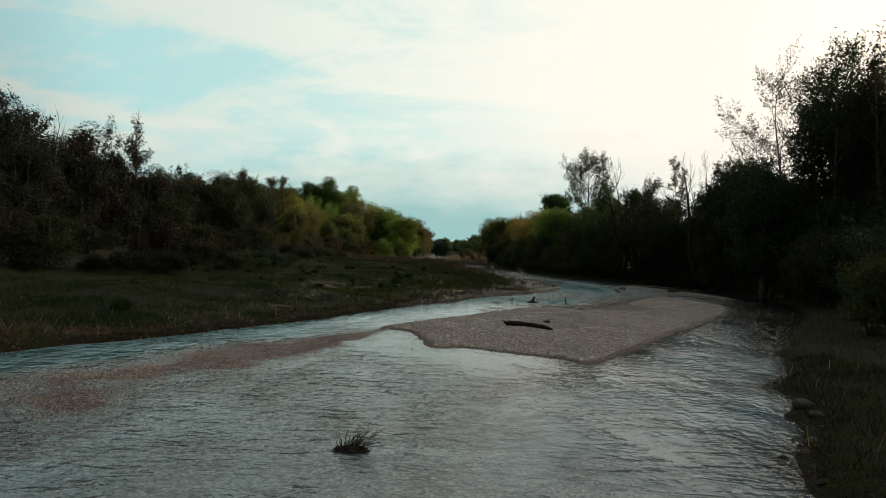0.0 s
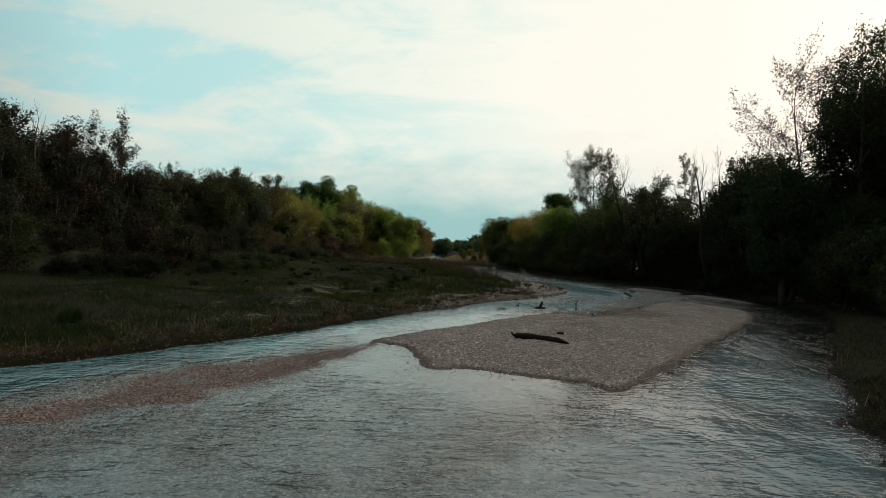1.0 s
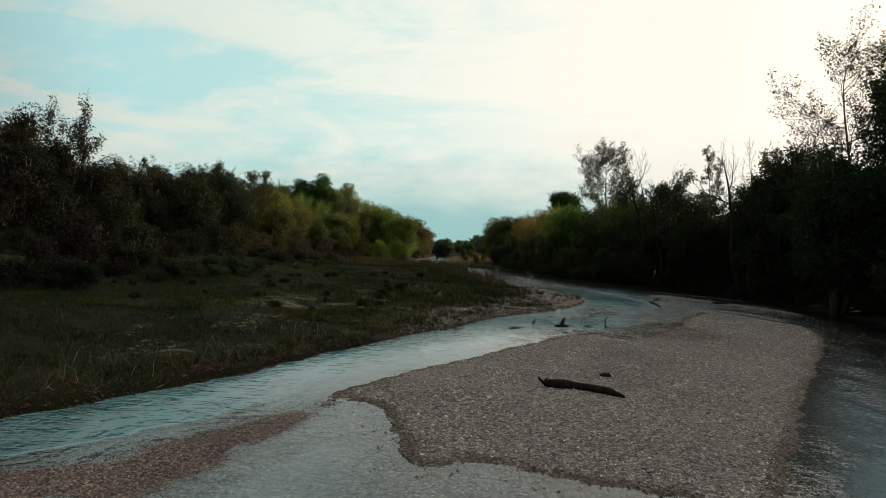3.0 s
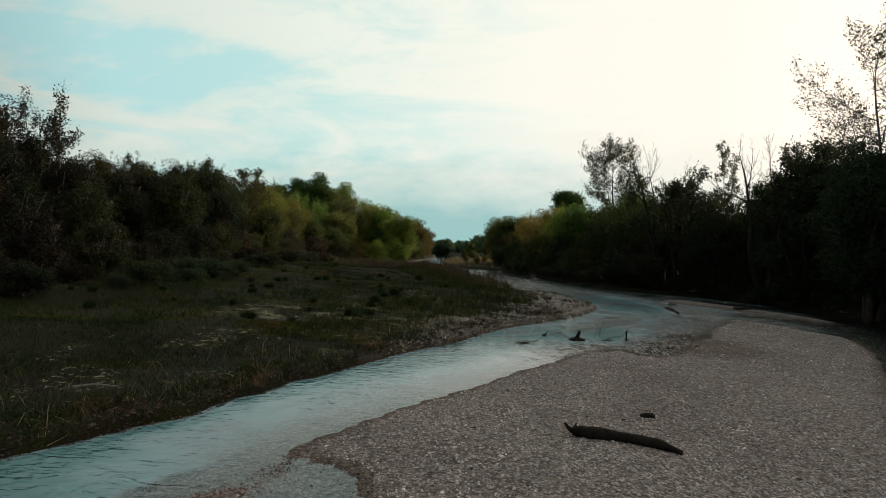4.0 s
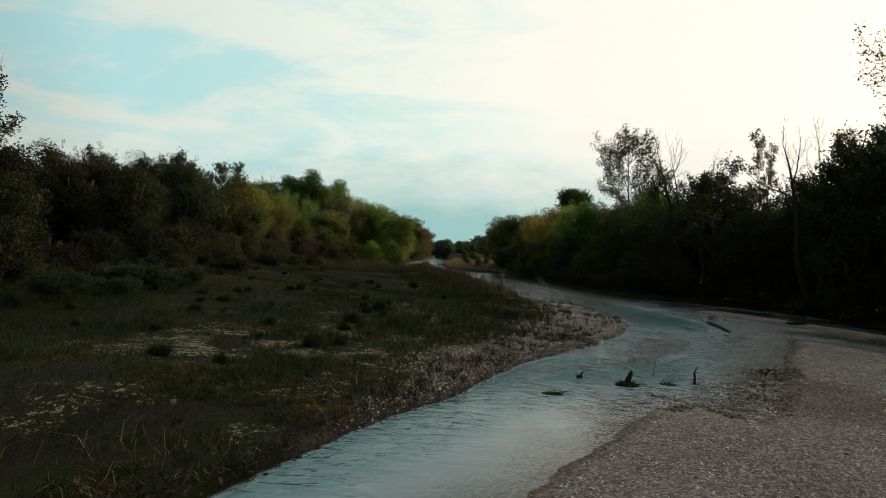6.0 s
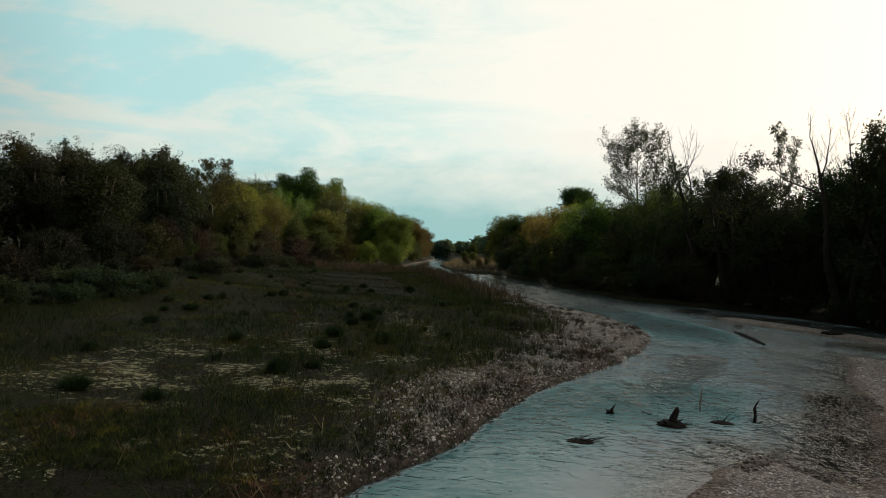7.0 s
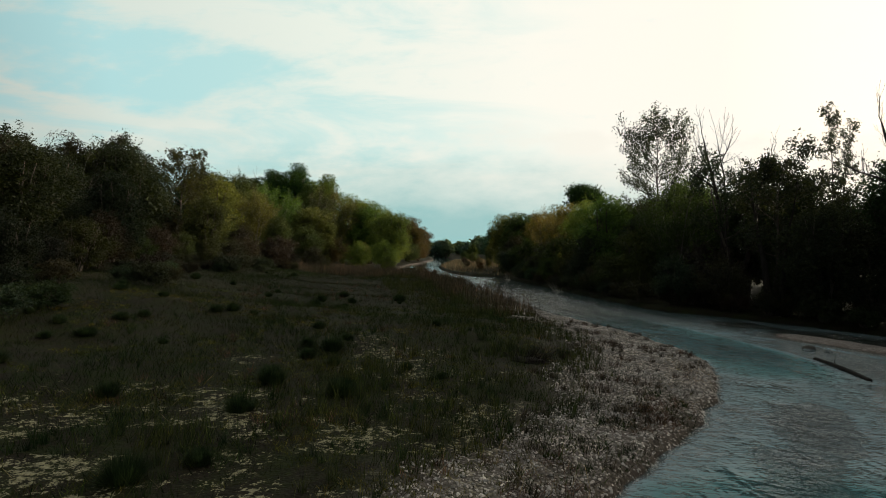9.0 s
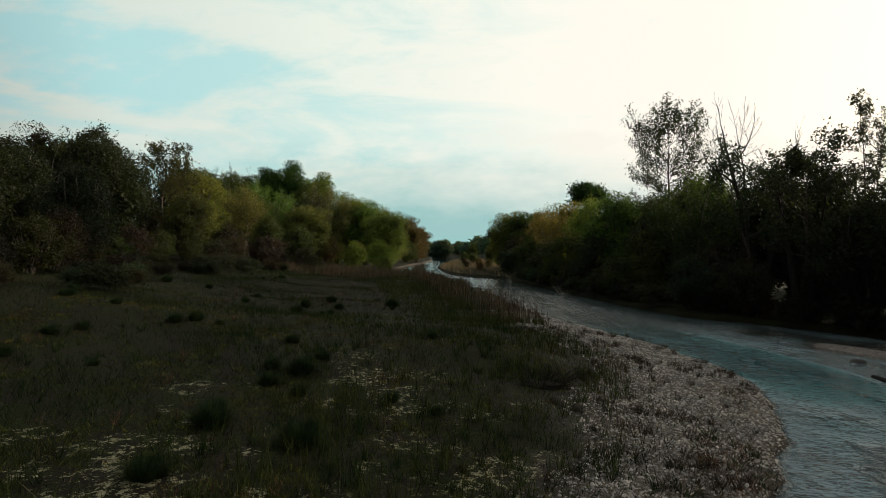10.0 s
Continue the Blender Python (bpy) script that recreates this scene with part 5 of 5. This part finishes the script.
def brush(name, x, y, z, wide, tall, count, mat, label, seed, thick=0.012, lean=(0, 0), knot=1.0):
    """A heap of dead twigs round a low knot of wood: the knot, and each twig as a part."""
    rnd = random.Random(seed)
    V, F = [], []
    bm = bmesh.new()
    bmesh.ops.create_icosphere(bm, subdivisions=3, radius=1.0)
    for v in bm.verts:
        v.co = Vector((v.co.x * wide * 0.34, v.co.y * wide * 0.22, v.co.z * tall * 0.20 * knot)) * (1 + 0.45 * noise.noise(v.co * 2.3 + Vector((seed, 0, 0))))
    me = bpy.data.meshes.new("knot")
    bm.to_mesh(me)
    bm.free()
    me.materials.append(mat)
    me.shade_smooth()
    root = tagged(new(name), label, "driftwood")
    root.location = (x, y, z)
    part("knot", me, root)
    for k in range(count):
        t = rnd.uniform(0, 2 * math.pi)
        r = wide * 0.5 * rnd.random()
        a = Vector((math.cos(t) * r * 0.5, math.sin(t) * r * 0.35, 0))
        b_ = Vector((math.cos(t) * r * 1.3 + lean[0], math.sin(t) * r * 0.8 + lean[1], tall * rnd.uniform(0.15, 1.0)))
        V, F = [], []
        tube(V, F, crooked(a, b_, 4, 0.06, rnd), [thick, thick * 0.8, thick * 0.65, thick * 0.45, thick * 0.2], 4)
        part("twig", mesh_of("twig", V, F, mat, True), root)
    return root


brush("driftwood", -1.40, 9.85, 0.0, 0.95, 0.52, 70, WET_WOOD, "tangle of dark twigs snagged in shallow water", 41, 0.006, (0.2, 0.1), 0.7)
brush("driftwood", 5.42, 28.85, height(5.42, 28.85), 0.56, 0.24, 7, WET_WOOD, "small dark root clump on the gravel bar", 42, 0.008, (0, 0), 2.0)
brush("driftwood", 3.85, 41.15, 0.0, 0.95, 0.22, 16, WET_WOOD, "low raft of dark twigs in the current", 43, 0.010, (0.35, 0.0), 0.45)
brush("driftwood", 8.35, 43.45, 0.0, 0.9, 0.24, 12, WET_WOOD, "half-sunk dark twigs in the riffle", 44, 0.010, (0.15, 0.0), 0.5)
brush("driftwood", 4.0, 58.5, height(4.0, 58.5), 2.2, 0.75, 110, WET_WOOD, "brown heap of flood-borne branches on shingle", 45, 0.012, (0.2, 0.0), 1.2)
brush("driftwood", 14.4, 108.5, height(14.4, 108.5), 2.6, 1.5, 18, GREY_WOOD, "pale fallen branches at the water's edge", 46, 0.03, (-0.6, 0))
brush("driftwood", 10.6, 131, height(10.6, 131), 2.0, 1.2, 12, GREY_WOOD, "pale fallen branches at the water's edge", 47, 0.03)
brush("driftwood", 20.6, 74.5, height(20.6, 74.5), 2.4, 0.7, 22, WET_WOOD, "dark branches caught on the small bar", 48, 0.02)
brush("driftwood", 26.5, 66.5, height(26.5, 66.5), 2.2, 0.7, 22, WET_WOOD, "dark branches caught on the small bar", 49, 0.02)


def stump(x, y, wide, tall, seed, label):
    """A root plate with its upright broken stem and roots as parts."""
    rnd = random.Random(seed)
    root = brush("stump", x, y, 0.0, wide, tall * 0.45, 14, WET_WOOD, label, seed, 0.016, (0.05, 0), 2.6)
    root["category"] = "stump"
    V, F = [], []
    tube(V, F, [Vector((0, 0, -0.05)), Vector((0.05, 0, tall * 0.4)), Vector((0.12, 0.01, tall * 0.8)), Vector((0.15, 0.0, tall))], [0.12 * wide, 0.075 * wide, 0.055 * wide, 0.015 * wide], 8)
    for v in V:
        v += noise.noise_vector(v * 9.0) * 0.045 * wide
    part("stem", mesh_of("stem", V, F, WET_WOOD, True), root)
    return root


stump(6.75, 42.95, 1.25, 0.52, 51, "dark uprooted stump standing in the riffle")
stump(5.33, 43.85, 0.35, 0.28, 52, "small broken stub sticking out of the water")
driftwood("branch", [(9.38, 43.7, -0.05), (9.40, 43.7, 0.2), (9.36, 43.7, 0.40), (9.50, 43.72, 0.62)], [0.05, 0.04, 0.03, 0.012], WET_WOOD, "dark crooked branch standing in the riffle", "branch", 9, [(0.55, 0.22, 0.018), (0.7, 0.16, 0.014), (0.05, 0.25, 0.03)])
driftwood("branch", [(8.30, 44.8, 0.0), (8.36, 44.9, 0.25), (8.44, 45.0, 0.68)], [0.03, 0.022, 0.010], GREY_WOOD, "pale thin stick standing in the riffle", "branch", 10)


# ---------------------------------------------------------------- stones
def stone_mesh(seed, wide):
    bm = bmesh.new()
    bmesh.ops.create_icosphere(bm, subdivisions=2, radius=wide)
    for v in bm.verts:
        v.co = Vector((v.co.x, v.co.y * 0.8, v.co.z * 0.55)) * (1 + 0.35 * noise.noise(v.co * 2.2 / wide + Vector((seed, 0, 0))))
    me = bpy.data.meshes.new("boulder")
    bm.to_mesh(me)
    bm.free()
    me.materials.append(BOULDER)
    me.shade_smooth()
    return me


BOULDERS = [stone_mesh(k, 0.5) for k in (1, 2, 3)]
for x, y, s, lift in [(21.2, 68.7, 0.9, 0.1), (22.1, 68.3, 0.5, 0.06), (9.5, 14.2, 0.6, 0.05), (9.2, 13.2, 0.35, 0.05), (8.0, 11.4, 0.35, 0.05), 
                      (9.3, 53.3, 0.35, 0.03), (2.6, 43.4, 0.35, 0.03), (13.4, 110.4, 0.8, 0.1), (12.0, 46.5, 0.3, 0.0), (13.0, 47.0, 0.25, 0.0)]:
    ob = new("boulder", BOULDERS[trnd.randrange(3)])
    ob.matrix_basis = Matrix.LocRotScale((x, y, height(x, y) + lift * 0.6), Euler((trnd.uniform(-0.3, 0.3), 0, trnd.uniform(0, 6))), (s, s, s))
    tagged(ob, "rounded grey river boulder at the water's edge", "boulder", "boulders")


def pebbles(name, spots, size, mat, rng, label):
    """Rounded river stones: squashed eight-sided pebbles, half bedded."""
    n = len(spots)
    s = size * (0.45 + 0.5 * rng.random(n) + 0.9 * rng.random(n) ** 6)
    a = rng.random(n) * np.pi
    c, sn = np.cos(a), np.sin(a)
    lx, ly, lz = s * (0.8 + 0.5 * rng.random(n)), s * (0.55 + 0.3 * rng.random(n)), s * (0.28 + 0.25 * rng.random(n))
    X, Y = np.stack([c * lx, sn * lx, (rng.random(n) - 0.5) * 1.9 * lz], 1), np.stack([-sn * ly, c * ly, (rng.random(n) - 0.5) * 1.9 * lz], 1)
    U = np.stack([np.zeros(n), np.zeros(n), lz], 1)
    p = spots + U * 0.15
    k = 0.62
    v = np.stack([p + X * 0.6, p + Y * 0.6, p - X * 0.6, p - Y * 0.6,
                  p + (X + Y) * k * 0.35 + U * 0.75, p + (Y - X) * k * 0.35 + U * 0.8, p - (X + Y) * k * 0.35 + U * 0.75, p + (X - Y) * k * 0.35 + U * 0.7], 1).reshape(-1, 3)
    i = np.arange(n)[:, None, None] * 8
    f = (i + np.array([[0, 1, 5, 4], [1, 2, 6, 5], [2, 3, 7, 6], [3, 0, 4, 7], [4, 5, 6, 7]])).reshape(-1, 4)
    return tagged(new(name, mesh_of(name, v, f, mat, True)), label, "pebbles", kind="stuff")


def bar_spots(rng, n, x0, x1, y0, y1, keep, power=1.0, least=-9.0):
    x = rng.uniform(x0, x1, n)
    y = y0 + (y1 - y0) * rng.random(n) ** power
    ok = keep(x, y, heights(DI, x, y), heights(DL, x, y), heights(STONY, x, y), rng)
    return np.stack([x, y, np.maximum(heights(Z, x, y), least)], 1)[ok]


prng = np.random.default_rng(77)
pebbles("bar_pebbles", bar_spots(prng, 100000, -3.5, 25, 18.8, 62, lambda x, y, di, dl, st, r: (di > 0.25) & (r.random(len(x)) < (0.7 + 0.3 * lumps(x, y, 1.2, 41)) * (1 - 0.8 * heights(WETNESS, x, y))), 1.5), 0.062, PEBBLE, prng, "rounded pinkish grey pebbles on the gravel bar")
pebbles("shore_pebbles", bar_spots(prng, 26000, -3, 9, 17.5, 25.5, lambda x, y, di, dl, st, r: (di > -1.7 + 1.2 * lumps(x, y, 0.6, 42)) & (di < 0.35) & (dl < -0.1) & (r.random(len(x)) < 0.75 * soft(-1.9, 0.3, di) ** 2), 1.0, -0.020), 0.05, WET_PEBBLE, prng, "wet dark pebbles breaking the shallow water")
pebbles("point_pebbles", bar_spots(prng, 150000, -8, 13, 36, 82, lambda x, y, di, dl, st, r: (dl > -0.12) & ((st > 0.2) | (dl < 0.3)) & (r.random(len(x)) < (1.6 * st + 0.5 * (dl < 0.5) * (y > 46)) * (0.75 + 0.5 * lumps(x, y, 0.7, 43))), 1.0), 0.072, POINT_PEBBLE, prng, "grey pebbles on the grassy point")
pebbles("spit_pebbles", bar_spots(prng, 80000, -11.5, -1.5, 8, 26.5, lambda x, y, di, dl, st, r: (di < 0.1) & (heights(ALGAE, x, y) > 0.35) & (heights(Z, x, y) > -0.022), 1.0), 0.040, SPIT_PEBBLE, prng, "wet brown pebbles on the half-drowned spit")

pebbles("riffle_stones", bar_spots(prng, 30000, 7, 17, 38, 50, lambda x, y, di, dl, st, r: (di > -1.6) & (di < 0.5) & (dl < -0.4) & (r.random(len(x)) < 0.55 * soft(0.15, 0.6, lumps(x, y, 0.9, 45) + 0.5 * lumps(x, y, 0.35, 46) + 0.3)), 1.0, -0.03), 0.10, WET_PEBBLE, prng, "wet stones breaking the riffle beside the bar")
pebbles("bank_clods", bar_spots(prng, 150000, -20, 3, 6, 46, lambda x, y, di, dl, st, r: (dl > -0.15) & (dl < 0.7) & (r.random(len(x)) < 0.45 + 0.6 * lumps(x, y, 0.7, 47)), 1.0, -0.02), 0.085, CLOD, prng, "dark clods and stones along the cut bank")
pebbles("bank_clods", bar_spots(prng, 26000, 4, 20, 3, 32, lambda x, y, di, dl, st, r: (heights(DR, x, y) > -0.25) & (heights(DR, x, y) < 0.45) & (r.random(len(x)) < 0.5 + 0.6 * lumps(x, y, 0.8, 48)), 1.0, -0.02), 0.10, CLOD, prng, "reddish clods and roots along the shaded bank")

def cobble_mesh(seed):
    """One flat, worn river cobble about a hand wide."""
    bm = bmesh.new()
    bmesh.ops.create_icosphere(bm, subdivisions=1, radius=0.5)
    for q in bm.verts:
        q.co = Vector((q.co.x, q.co.y * 0.72, q.co.z * 0.42)) * (1 + 0.30 * noise.noise(q.co * 2.6 + Vector((seed, 0, 3))))
    me = bpy.data.meshes.new("cobble")
    bm.to_mesh(me)
    bm.free()
    me.materials.append(COBBLE)
    me.shade_smooth()
    return me


# the larger cobbles of the point and of the bar, each lying loose on the ground
COBBLES = [cobble_mesh(k) for k in (11, 12, 13, 14, 15)]
crnd = random.Random(91)
for x0, x1, y0, y1, count in ((1.0, 12.5, 46, 66, 200), (0.5, 9.5, 22, 34, 90)):
    laid = 0
    while laid < count:
        x, y = crnd.uniform(x0, x1), crnd.uniform(y0, y1)
        here_x, here_y = np.array([x]), np.array([y])
        on_point = heights(DL, here_x, here_y)[0] > 0.05 and heights(STONY, here_x, here_y)[0] > 0.25
        if not on_point and heights(DI, here_x, here_y)[0] < 0.2:
            continue
        size = crnd.uniform(0.09, 0.14) if on_point else crnd.uniform(0.07, 0.11)
        ob = part("cobble", COBBLES[crnd.randrange(5)], ground)
        ob.matrix_basis = Matrix.LocRotScale((x, y, height(x, y) + size * 0.10), Euler((crnd.uniform(-0.3, 0.3), crnd.uniform(-0.3, 0.3), crnd.uniform(0, 6.28))), (size * 1.2, size * 1.2, size))
        laid += 1
